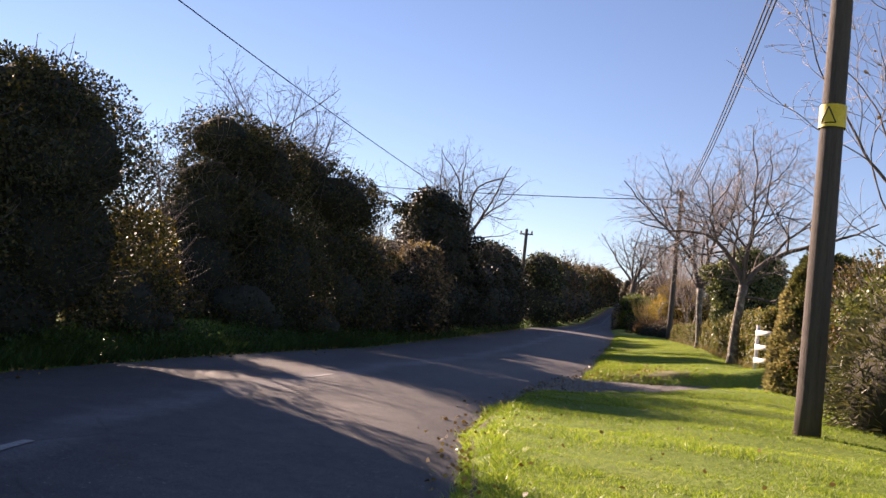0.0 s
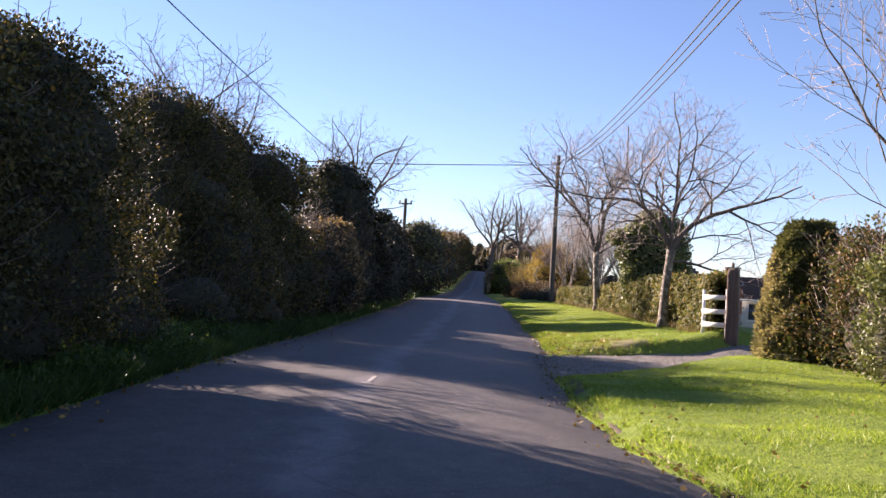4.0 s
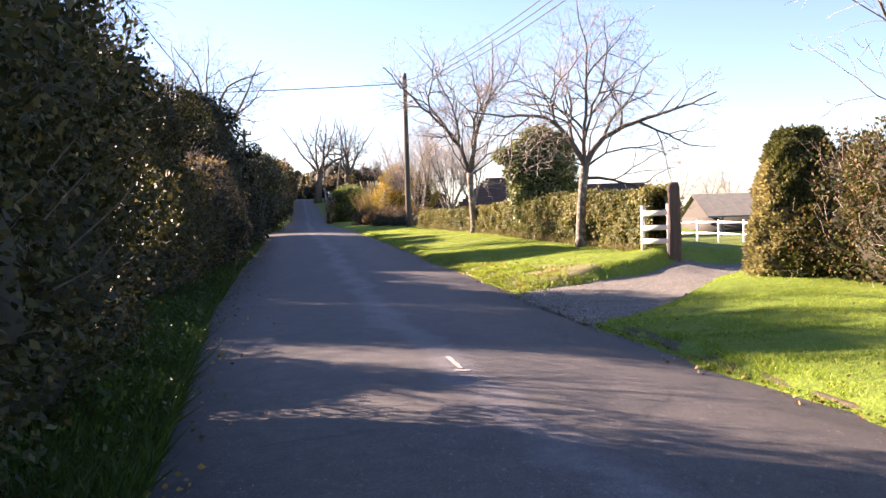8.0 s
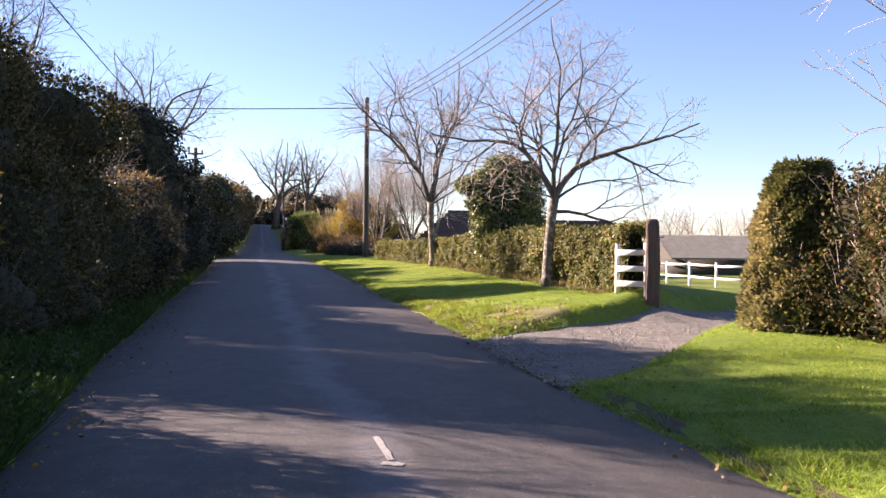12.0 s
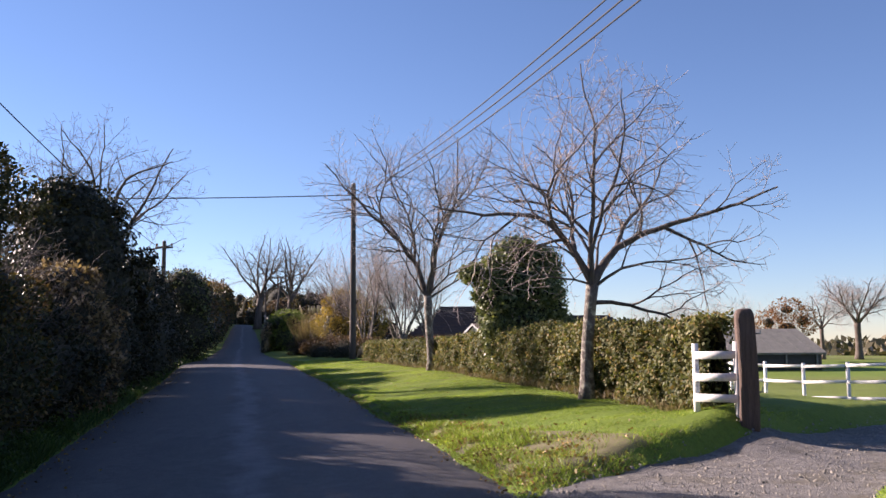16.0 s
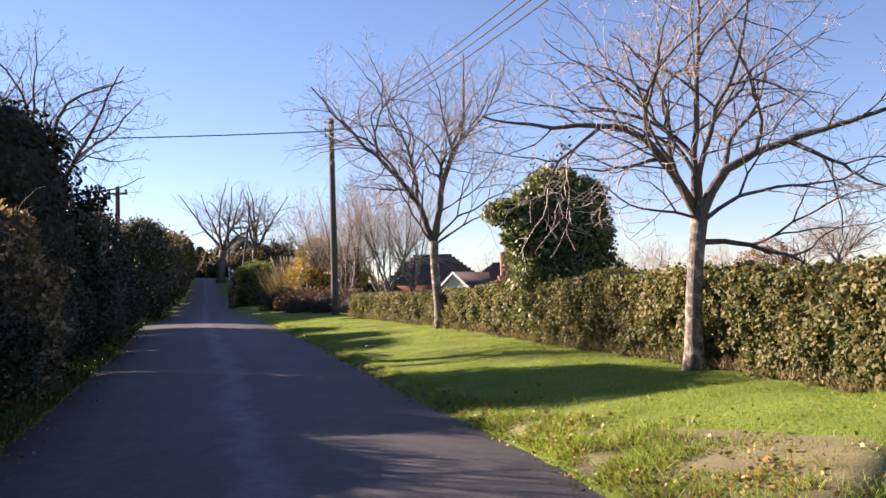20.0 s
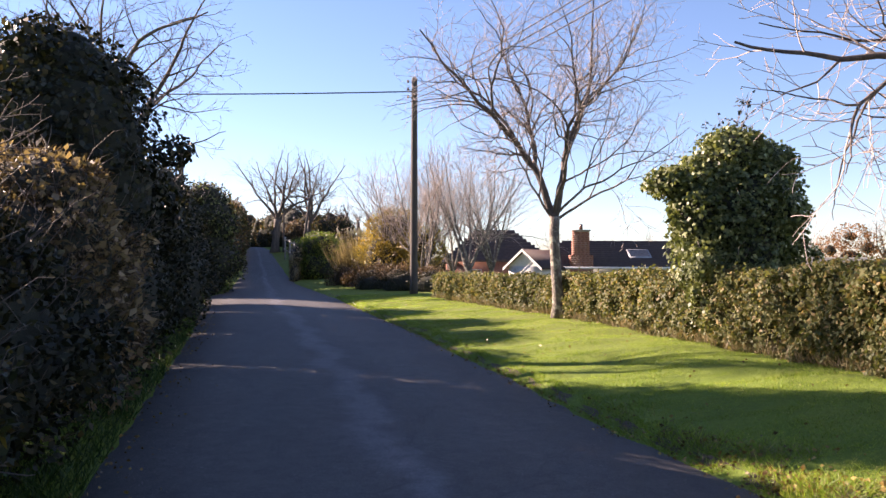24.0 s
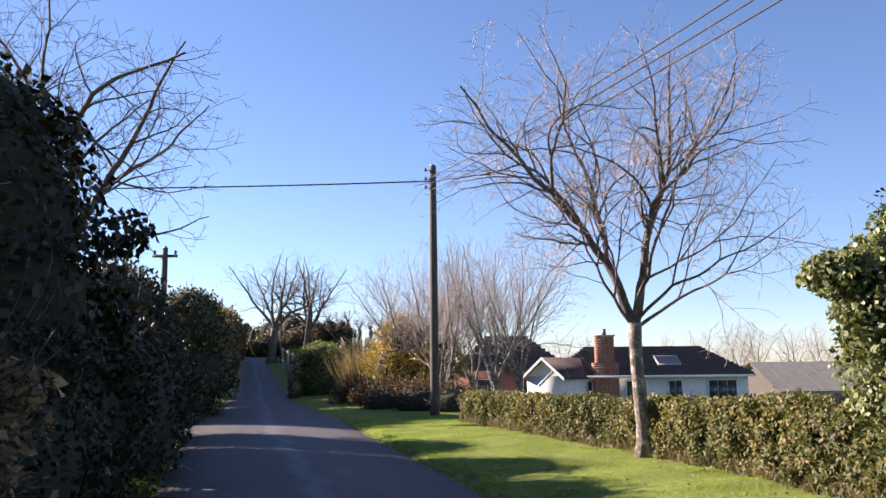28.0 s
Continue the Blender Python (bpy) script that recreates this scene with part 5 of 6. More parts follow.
left_shrub(33.2, 0.9, [(0, 0, 0.9, 1.0, 1.1, 1.1), (-0.2, 0, 1.9, 0.9, 1.0, 0.8)], 12000, "shaded_ivy", 0.1, "dark hedgerow thicket beside the lane", 166, twigs=100, ragged=True, sat=9)
left_shrub(35.2, 0.75, [(0, 0, 0.9, 1.2, 1.5, 1.1), (-0.2, 0, 1.9, 1.0, 1.4, 0.7), (-1.0, 0.2, 2.5, 0.9, 1.2, 0.8)], 15000, "shaded_ivy", 0.1, "dark hedgerow thicket beside the lane", 67, twigs=100, ragged=True, sat=9)
left_shrub(38.0, 0.75, [(0, 0, 1.0, 1.1, 1.6, 1.2), (-0.2, 0, 2.1, 1.0, 1.5, 0.9), (-0.4, 0.2, 2.9, 0.9, 1.2, 0.7)], 16000, "shaded_ivy", 0.1, "dark hedgerow thicket beside the lane", 68, twigs=100, ragged=True, sat=9)
left_shrub(41.0, 0.7, [(0, 0, 1.0, 1.1, 1.7, 1.3), (-0.2, 0, 2.3, 1.0, 1.6, 0.9), (-0.4, 0, 3.1, 0.9, 1.3, 0.7)], 16000, "shaded_ivy", 0.11, "dark hedgerow thicket beside the lane", 69, twigs=80, ragged=True, sat=9)
left_shrub(44.4, 0.75, [(0, 0, 1.0, 1.1, 1.6, 1.3), (-0.2, 0, 2.2, 1.0, 1.5, 0.9), (-0.5, 0, 2.9, 0.8, 1.2, 0.6)], 14000, "shaded_ivy", 0.11, "dark hedgerow thicket beside the lane", 70, twigs=80, ragged=True, sat=9)
left_shrub(52.6, 0.5, [(0, 0, 1.2, 1.1, 1.6, 1.5), (0, 0.2, 2.7, 1.0, 1.5, 1.1), (-0.3, 0.3, 3.6, 0.9, 1.2, 0.7)], 14000, "shaded_ivy", 0.12, "rounded ivy-covered bush at the lane's edge", 71, core=0.84, ragged=True, sat=9, mixed=("ivy", 3500, 0.13))
left_shrub(51.4, 2.6, [(0, 0, 1.4, 1.3, 1.2, 1.6), (0, 0.2, 2.9, 1.2, 1.2, 1.1)], 9000, "shaded_ivy", 0.12, "dark hedgerow thicket by a field gateway", 72, twigs=60, ragged=True, sat=9)
for k, y in enumerate(np.arange(55, 165, 5.0)):
    s = 1 + 0.012 * (y - 54)
    left_shrub(float(y), 1.1, [(0, 0, 1.3, 1.2, 3.0, 1.7), (-0.3, 0.6, 3.0, 1.2, 2.4, 1.0 + 0.3 * (k % 3))], 5000, ("holly", "bramble", "gorse")[k % 3], 0.16 * s, "distant hedgerow bush along the lane", 300 + k, twigs=30)
bare_tree("bare_tree", -5.3, 34.5, 3.7,
          [(150, 66, 2.5, 0.07), (20, 58, 2.3, 0.075), (265, 68, 2.4, 0.06), (80, 80, 2.6, 0.08), (0, 36, 1.4, 0.04), (200, 56, 2.1, 0.06), (50, 70, 2.6, 0.06)],
          0.15, "leafless tree with upright limbs behind the hedgerow", 24, 3, (0.0, 0.1), "bark_brown", "twig_dark", up=0.13, wander=0.15, size=1.5, gap=0.36)
bare_tree("bare_tree", -6.7, 34.3, 3.4, [(150, 66, 2.5, 0.05), (60, 70, 2.6, 0.055), (260, 66, 2.4, 0.05), (10, 58, 2.2, 0.045), (110, 80, 2.7, 0.05)], 0.1,
          "leafless tree with upright limbs behind the hedgerow", 25, 3, (0, 0), "bark_brown", "twig_dark", up=0.12, size=1.5, gap=0.34)
bare_tree("bare_tree", -8.7, 52.5, 2.4, [(30, 45, 1.9, 0.05), (330, 50, 1.8, 0.05), (90, 65, 1.8, 0.05), (200, 50, 1.7, 0.05)], 0.08,
          "small leafless tree behind the hedgerow", 26, 3, (0, 0), "bark_brown", "twig")
for k, (x, y, f, s) in enumerate([(-1.6, 13.2, 1.5, 0.75), (-3.3, 18.4, 3.2, 1.3), (-3.4, 16.0, 2.0, 1.2), (-4.0, 23.4, 1.8, 1.0), (-3.4, 20.4, 3.4, 1.0), (-3.2, 15.2, 0.9, 0.8), (-3.6, 24.4, 1.9, 0.9), (-4.4, 26.2, 1.7, 0.8)]):
    bare_tree("blackthorn", x, y, f, [(40, 55, 1.1 * s, 0.03), (130, 60, 1.2 * s, 0.03), (220, 55, 1.1 * s, 0.03), (310, 62, 1.2 * s, 0.03), (80, 80, 1.3 * s, 0.03), (180, 74, 1.2 * s, 0.025), (0, 44, 0.9 * s, 0.025)], 0.06,
              "leafless thorny hedgerow shrub with dense twigs", 80 + k, 2, (0, 0), "bark_brown", "twig_dark", up=0.04, wander=0.2, gap=0.2, category="shrub")

# ---- beyond the tall pole ----
for k, (x, y, h, seed) in enumerate([(0.6, 53.5, 1.0, 3), (2.4, 52.5, 1.3, 5), (-0.4, 57.0, 1.2, 7), (3.6, 55.5, 1.4, 9), (2.0, 58.0, 1.2, 10)]):
    bare_tree("multi_stem_tree", x, y, h, [(a, 60 + (a % 13), 3.7, 0.055) for a in (10 + 20 * k, 70 + 9 * k, 130, 200 + 7 * k, 260, 320)], 0.1,
              "leafless multi-stemmed tree with pale upright twigs", seed, 2, (0, 0), "bark_grey", "twig", up=0.12, thin=0.016, wander=0.07, gap=0.3, spread=(0.3, 0.6), size=1.4)
shrub("autumn_shrub", [(-1.1, 57.0, 2.0, 1.3, 1.1, 1.3), (-0.6, 57.0, 3.3, 1.15, 0.9, 0.9), (0.6, 56.0, 2.4, 1.0, 0.8, 1.0)], 30000, "autumn", 0.09, "orange-yellow autumn shrub beside the tall pole", "shrub", 90, 0.6, "core_hedge", 60, "twig", 0.7)
shrub("laurel_bush", [(-4.75, 64.5, 1.5, 1.35, 1.6, 1.2), (-4.75, 64.5, 2.45, 1.2, 1.3, 0.9)], 40000, "laurel", 0.085, "rounded clipped bright green laurel bush", "bush", 91, 0.86, clump=0.25, aspect=0.6)
shrub("dry_hedge", [(-5.95, 64.3, 1.1, 0.4, 1.3, 1.1), (-5.9, 64.3, 2.0, 0.38, 1.2, 0.8), (-6.15, 66.3, 1.4, 0.4, 1.3, 1.2)], 15000, "dry_leaf", 0.085, "narrow clipped hedge with dry beige leaves beside a laurel", "hedge", 97, 0.88, "core_hedge", 30, "twig", 0.4, aspect=0.6, face=0.5)
shrub("dark_shrub", [(0.9, 51.0, 0.75, 0.8, 0.6, 0.6), (-0.2, 51.8, 0.8, 0.9, 0.6, 0.6), (1.9, 50.6, 0.8, 0.7, 0.6, 0.6), (-1.4, 53.2, 0.75, 0.8, 0.6, 0.55)], 22000, "shaded_ivy", 0.06, "low dark evergreen shrubs at the hedge end", "shrub", 93, 0.75, twigs=60)
shrub("brown_shrub", [(-1.5, 55.2, 0.9, 1.3, 0.9, 0.75), (-0.3, 53.6, 0.95, 1.1, 0.8, 0.7), (0.9, 52.4, 0.9, 0.9, 0.8, 0.65), (-2.6, 57.2, 0.9, 1.0, 0.8, 0.7)], 26000, "gorse", 0.09, "low brown withered shrubs under the pole", "shrub", 92, 0.7, "core_hedge", 120, "twig", 0.7)


def pampas(x, y, n, tall, seed):
    rng = np.random.default_rng(seed)
    z = float(height(x, y))
    ob = thing("pampas_grass", x, y, z, "clump of dry pampas grass with pale plumes", "ornamental grass")
    b = Builder()
    p = np.c_[rng.normal(0, 0.32, (n, 2)), np.zeros(n)]
    d = np.c_[p[:, :2] * 0.3 + rng.normal(0, 0.08, (n, 2)), np.ones(n)]
    for k in range(3):
        add_leaves(b, p, tall * (0.55 + 0.2 * k), 0.03, rng, d * 5, 0.8)
    part("blades", b, "straw", ob, kind="stuff")
    for k in range(12):
        b = Builder()
        a = rng.uniform(0, 6.28)
        o = np.array([math.cos(a), math.sin(a), 0]) * rng.uniform(0.3, 0.9)
        b.tube([o * 0.2, o * 0.6 + (0, 0, tall * 0.7), o + (0, 0, tall)], [0.012, 0.01, 0.006], 4)
        st = part("plume_stalk", b, "straw", ob)
        b = Builder()
        b.tube([o * 0.95 + (0, 0, tall * 0.95), o * 1.02 + (0, 0, tall + 0.12), o * 1.12 + (0, 0, tall + 0.35)], [0.02, 0.075, 0.01], 6)
        part("plume", b, "plume", st)


pampas(-2.5, 60.0, 700, 2.2, 95)
pampas(-1.7, 59.2, 500, 1.6, 96)


def short_post(x, y, tall, r, label):
    z = float(height(x, y))
    ob = thing("short_post", x, y, z, label, "post")
    b = Builder()
    b.tube([(0, 0, -0.1), (0, 0, tall * 0.5), (0, 0, tall)], [r, r * 0.97, r * 0.95], 10)
    part("post", b, "grey_wood", ob)
    b = Builder()
    b.tube([(0, 0, tall), (0, 0, tall + 0.03), (0, 0, tall + 0.05)], [r * 1.2, r * 1.2, r * 0.8], 10)
    part("cap", b, "metal", ob)


short_post(-3.85, 63.2, 0.62, 0.07, "short grey bollard post beside a gateway")
rail_fence([(-6.0, 67.5), (-6.9, 72), (-7.9, 77), (-8.9, 82), (-10.0, 87)], 1.75, (0.8, 1.6), "grey weathered timber fence climbing beside the lane", "timber fences", 0.06, 0.05, "grey_wood", 0.02)
for k, (x, y, r) in enumerate([(-6.3, 70, 0.7), (-7.0, 74, 0.7), (-8.0, 79, 0.8), (-9.0, 84, 0.8), (-10.0, 89, 0.9), (-11.2, 97, 0.9), (-12.4, 106, 1.0)]):
    shrub("bank_shrub", [(x + 0.9, y, float(height(x + 0.9, y)) + 0.4, r, 2.2, 0.7)], 2500, "laurel" if k % 2 else "straw", 0.14, "low bank shrub below the timber fence", "shrub", 100 + k, 0.8, "core_hedge", group="bank shrubs")
for k, (x, y, f, az) in enumerate([(-12.4, 97, 5.8, 0), (-9.6, 98.5, 5.8, 60)]):
    bare_tree("far_tree", x, y, f, [(az + a, 52 + (a % 23) * 1.5, 3.8, 0.16) for a in (0, 60, 120, 185, 240, 300)] + [(az + 30, 82, 3.6, 0.18)], 0.36,
              "large leafless tree with a thick dark trunk on the hill", 110 + k, 3, (0.2, 0), "bark_brown", "twig_dark", up=0.08, thin=0.03, gap=0.62, size=1.75)
for k, (x, y, f) in enumerate([(-8.4, 104, 6.6), (-7.5, 105, 6.3), (-6.6, 104, 6.6), (-5.5, 105, 6.0), (-4.4, 104, 5.8), (-3.0, 105, 5.5), (-1.2, 106, 5.4)]):
    bare_tree("far_stub_tree", x, y, f, [(a + 31 * k, 58 + a % 17, 0.9, 0.06) for a in (0, 75, 150, 220, 300)], 0.2,
              "small dark leafless tree with a thick trunk on the hill", 210 + k, 2, (0.05, 0), "bark_brown", "twig_dark", up=0.08, thin=0.02)
for k, y in enumerate(np.arange(118, 168, 4.5)):
    x = float(road_r(y)) + 2.6
    g = float(height(x, y))
    shrub("crest_thicket", [(x, y, g + 1.2, 1.9, 2.6, 1.8), (x + 0.6, y + 1, g + 2.9, 1.7, 2.2, 1.5 + 0.4 * (k % 3)), (x + 2.5, y, g + 2.0, 1.8, 2.4, 2.0)], 3500, ("shaded_ivy", "bramble")[k % 2], 0.3,
          "dark evergreen thicket at the bend on the hill", "bush", 220 + k, 0.85, twigs=40, group="crest thickets", reach=1.2)
bare_tree("far_tree", -20.5, 104, 5.5, [(a, 45 + (a % 19), 3.0, 0.12) for a in (0, 60, 120, 180, 240, 300)], 0.25,
          "large leafless tree with a thick dark trunk on the hill", 113, 2, (0.2, 0), "bark_brown", "twig_dark", up=0.1, thin=0.02)
for k, (x, y, s) in enumerate([(-10.5, 99, 0.9), (-7, 98, 1.2), (-4.5, 98.5, 1.3), (-2.5, 100, 1.2), (0, 101, 1.3), (2.5, 104, 1.3), (-12.8, 112, 1.1), (-14.2, 122, 1.2), (-17, 134, 1.3), (-20.5, 144, 1.6), (-23.5, 149, 1.9), (-27.5, 156, 2.2), (-19, 150, 2.2), (-32, 162, 2.4), (-6, 108, 1.7), (-9.5, 112, 1.6), (-2, 110, 1.8)]):
    g = float(height(x, y))
    rr = random.Random(k)
    lobes = [(x + rr.uniform(-1.2, 1.2) * s, y + rr.uniform(-0.8, 0.8), g + rr.uniform(0.5, 2.0) * s, rr.uniform(0.6, 1.0) * s, 0.9, rr.uniform(0.6, 1.0) * s) for _ in range(5 if k < 6 else 9)]
    shrub("far_shrub", lobes, 4000, "bramble" if k % 2 else "gorse", 0.2, "dark evergreen thicket on the hill", "bush", 120 + k, 0.7, twigs=120, group="far thickets", reach=1.2)

# ---- houses beyond the hedge ----
def gable_roof(b, x0, x1, y0, y1, eave, ridge, over=0.3, hip0=0.0, hip1=0.0, thick=0.12):
    """A roof whose ridge runs along x, as a thick shell; hips shorten the ridge."""
    ym = (y0 + y1) / 2
    for dz in (0, -thick):
        v = [(x0 - over, y0 - over, eave + dz), (x1 + over, y0 - over, eave + dz), (x1 + over, y1 + over, eave + dz), (x0 - over, y1 + over, eave + dz),
             (x0 - over * (hip0 == 0) + hip0, ym, ridge + dz), (x1 + over * (hip1 == 0) - hip1, ym, ridge + dz)]
        f4 = [(0, 1, 5, 4), (2, 3, 4, 5)]
        b.add(v, f4)
        f3 = ([(3, 0, 4)] if hip0 else []) + ([(1, 2, 5)] if hip1 else [])
        if f3:
            b.f.append(np.array(f3) + b.n - 6)
    v = [(x0 - over, y0 - over, eave), (x1 + over, y0 - over, eave), (x1 + over, y0 - over, eave - thick), (x0 - over, y0 - over, eave - thick)]
    b.add(v, [(3, 2, 1, 0)])


def tiles(ob, x0, x1, ya, yb, za, zb, rows, name="tile_course", mat="tile", trim0=0.0, trim1=0.0):
    """Courses of tiles up one roof slope, each proud of the one below."""
    slope = math.hypot(yb - ya, zb - za)
    ny, nz = -(zb - za) / slope, (yb - ya) / slope
    for k in range(rows):
        b = Builder()
        s0, s1 = k / rows, (k + 1.12) / rows
        a0, a1 = x0 + trim0 * s0, x1 - trim1 * s0
        n = max(4, int((a1 - a0) / 0.33))
        for j in range(n):
            xa, xb = a0 + (a1 - a0) * j / n, a0 + (a1 - a0) * (j + 1.0) / n
            p = [(xa, ya + (yb - ya) * s0 + ny * 0.04, za + (zb - za) * s0 + nz * 0.04), (xb, ya + (yb - ya) * s0 + ny * 0.04, za + (zb - za) * s0 + nz * 0.04),
                 (xb, ya + (yb - ya) * s1 + ny * 0.02, za + (zb - za) * s1 + nz * 0.02), (xa, ya + (yb - ya) * s1 + ny * 0.02, za + (zb - za) * s1 + nz * 0.02)]
            q = [(x, y - ny * 0.03, z - nz * 0.03) for x, y, z in p]
            b.add(p + q, [(0, 1, 2, 3), (0, 4, 5, 1)])
        part(name, b, mat, ob)


def window(parent, x, y, z, w, h, panes=2):
    b = Builder()
    t = 0.06
    for lo, hi in (((-w / 2, -0.03, -t), (w / 2, 0.03, 0)), ((-w / 2, -0.03, h), (w / 2, 0.03, h + t)), ((-w / 2 - t, -0.03, -t), (-w / 2, 0.03, h + t)), ((w / 2, -0.03, -t), (w / 2 + t, 0.03, h + t))):
        b.box(np.array(lo) + (x, y, z), np.array(hi) + (x, y, z))
    fr = part("window", b, "paint_white", parent)
    for k in range(panes):
        b = Builder()
        xa, xb = x - w / 2 + w * k / panes + 0.03, x - w / 2 + w * (k + 1) / panes - 0.03
        b.box((xa, y - 0.008, z + 0.03), (xb, y + 0.008, z + h - 0.03))
        part("pane", b, "window", fr)
    b = Builder()
    b.box((x - w / 2 - 0.1, y - 0.12, z - 0.13), (x + w / 2 + 0.1, y + 0.02, z - t - 0.003))
    part("sill", b, "paint_white", fr)


def bungalow():
    X, Y, Z = 13.5, 78.0, float(height(13.5, 78))
    ob = thing("bungalow", X, Y, Z, "white rendered bungalow with a dark tiled roof and red brick chimney", "house")
    eave, ridge = 1.62 - Z, 3.4 - Z
    b = Builder()
    b.box((-5.2, -2.7, -0.6), (6.5, 3.5, eave))
    part("wall", b, "render_white", ob)
    b = Builder()
    gable_roof(b, -5.2, 6.5, -2.7, 3.5, eave, ridge, 0.35, 2.4, 2.0)
    part("roof", b, "tile", ob)
    tiles(ob, -5.5, 6.8, -3.02, 0.4, eave, ridge, 12, trim0=2.7, trim1=2.3)
    b = Builder()
    b.box((-5.5, -3.12, eave - 0.16), (6.8, -3.08, eave - 0.02))
    part("gutter", b, "paint_white", ob)
    # projecting wing, turned, with a white gable
    turn = Matrix.Translation((-4.9, -2.6, 0)) @ pose(0, 0, 0, 0, 0, -42)

    def turned(w):
        w.v = [v @ np.array(turn.to_3x3()).T + np.array(turn.translation) for v in w.v]
        return w

    b = Builder()
    b.box((-1.25, -1.9, -0.6), (1.25, 1.9, eave))
    b.add([(-1.25, -1.9, eave), (1.25, -1.9, eave), (0, -1.9, eave + 0.95), (-1.25, -1.6, eave), (1.25, -1.6, eave), (0, -1.6, eave + 0.95)], np.array([(0, 1, 2), (5, 4, 3)]))
    part("wing_wall", turned(b), "render_white", ob)
    b = Builder()
    for s in (-1, 1):
        v = [(s * 1.5, -2.15, eave - 0.2), (0, -2.15, eave + 1.0), (0, 2.6, eave + 1.0), (s * 1.5, 2.6, eave - 0.2)]
        v += [(x, y, z + 0.1) for x, y, z in v]
        b.add(v, [(3, 2, 1, 0), (4, 5, 6, 7), (0, 1, 5, 4), (1, 2, 6, 5), (2, 3, 7, 6), (3, 0, 4, 7)])
    part("wing_roof", turned(b), "tile", ob)
    for s in (-1, 1):
        b = Builder()
        b.add([(s * 1.52, -2.19, eave - 0.28), (s * 1.52, -2.19, eave - 0.1), (0, -2.19, eave + 1.12), (0, -2.19, eave + 0.94)], [(0, 1, 2, 3)])
        part("barge_board", turned(b), "paint_white", ob)
    for x, w in ((-3.6, 1.0), (-0.4, 1.2), (2.0, 0.8), (4.9, 1.7)):
        window(ob, x, -2.74, 1.0, w, eave - 1.35, 3 if w > 1.5 else 2)
    # chimney with brick courses
    b = Builder()
    b.box((-3.0, -3.05, 0), (-1.5, -2.35, eave + 0.7))
    b.box((-2.8, -3.0, eave + 0.7), (-1.75, -2.4, 3.95 - Z))
    ch = part("chimney", b, "mortar", ob, "red brick chimney stack")
    z = eave - 1.2
    k = 0
    while z < 3.85 - Z:
        wide = z < eave + 0.65
        xa, xb = (-3.01, -1.49) if wide else (-2.81, -1.74)
        n = 6 if wide else 4
        for j in range(n):
            c = Builder()
            o = 0.06 if k % 2 else 0
            x0 = xa + (xb - xa) * j / n + (o if j else 0)
            x1 = xa + (xb - xa) * (j + 1) / n - 0.015 + (o if j < n - 1 else 0)
            c.box((x0, -3.07 if wide else -3.02, z), (x1, -3.0, z + 0.125))
            part("brick", c, "brick", ch)
        for xs in (xa - 0.008, xb - 0.012):
            c = Builder()
            c.box((xs, -3.0, z), (xs + 0.02, -2.4, z + 0.125))
            part("brick", c, "brick", ch)
        z += 0.14
        k += 1
    b = Builder()
    b.box((-2.88, -3.1, 3.95 - Z), (-1.67, -2.3, 4.05 - Z))
    part("chimney_cap", b, "mortar", ob)
    b = Builder()
    b.tube([(-2.25, -2.7, 4.05 - Z), (-2.25, -2.7, 4.25 - Z), (-2.25, -2.7, 4.42 - Z)], [0.13, 0.11, 0.12], 10)
    part("chimney_pot", b, "ceramic", ob)
    # roof window
    b = Builder()
    s0, s1 = 0.32, 0.62
    sl = lambda s: (-3.02 + 3.42 * s, eave + (ridge - eave) * s)
    (ya, za), (yb, zb) = sl(s0), sl(s1)
    b.add([(1.2, ya, za + 0.09), (2.7, ya, za + 0.09), (2.7, yb, zb + 0.09), (1.2, yb, zb + 0.09), (1.2, ya, za - 0.03), (2.7, ya, za - 0.03), (2.7, yb, zb - 0.03), (1.2, yb, zb - 0.03)],
          [(0, 1, 2, 3), (0, 4, 5, 1), (1, 5, 6, 2), (2, 6, 7, 3), (3, 7, 4, 0)])
    sk = part("roof_window", b, "metal", ob, "grey framed roof window")
    b = Builder()
    b.add([(1.28, ya + 0.07, za + 0.13), (2.62, ya + 0.07, za + 0.13), (2.62, yb - 0.07, zb + 0.06), (1.28, yb - 0.07, zb + 0.06)], [(0, 1, 2, 3)])
    part("pane", b, "window", sk)


def far_house():
    X, Y, Z = 6.5, 92.0, float(height(6.5, 92))
    ob = thing("far_house", X, Y, Z, "house with a dark hipped roof half hidden by trees", "house")
    eave, ridge = 2.1 - Z, 4.7 - Z
    b = Builder()
    b.box((-3.5, -3.5, -0.6), (4.5, 3.5, eave))
    part("wall", b, "brick", ob)
    b = Builder()
    gable_roof(b, -3.5, 4.5, -3.5, 3.5, eave, ridge, 0.4, 2.6, 2.6)
    part("roof", b, "tile", ob)
    tiles(ob, -3.85, 4.85, -3.88, 0.0, eave, ridge, 10, trim0=2.9, trim1=2.9)
    window(ob, -1.5, -3.54, 0.9, 1.2, 1.1)
    window(ob, 2.0, -3.54, 0.9, 1.2, 1.1)


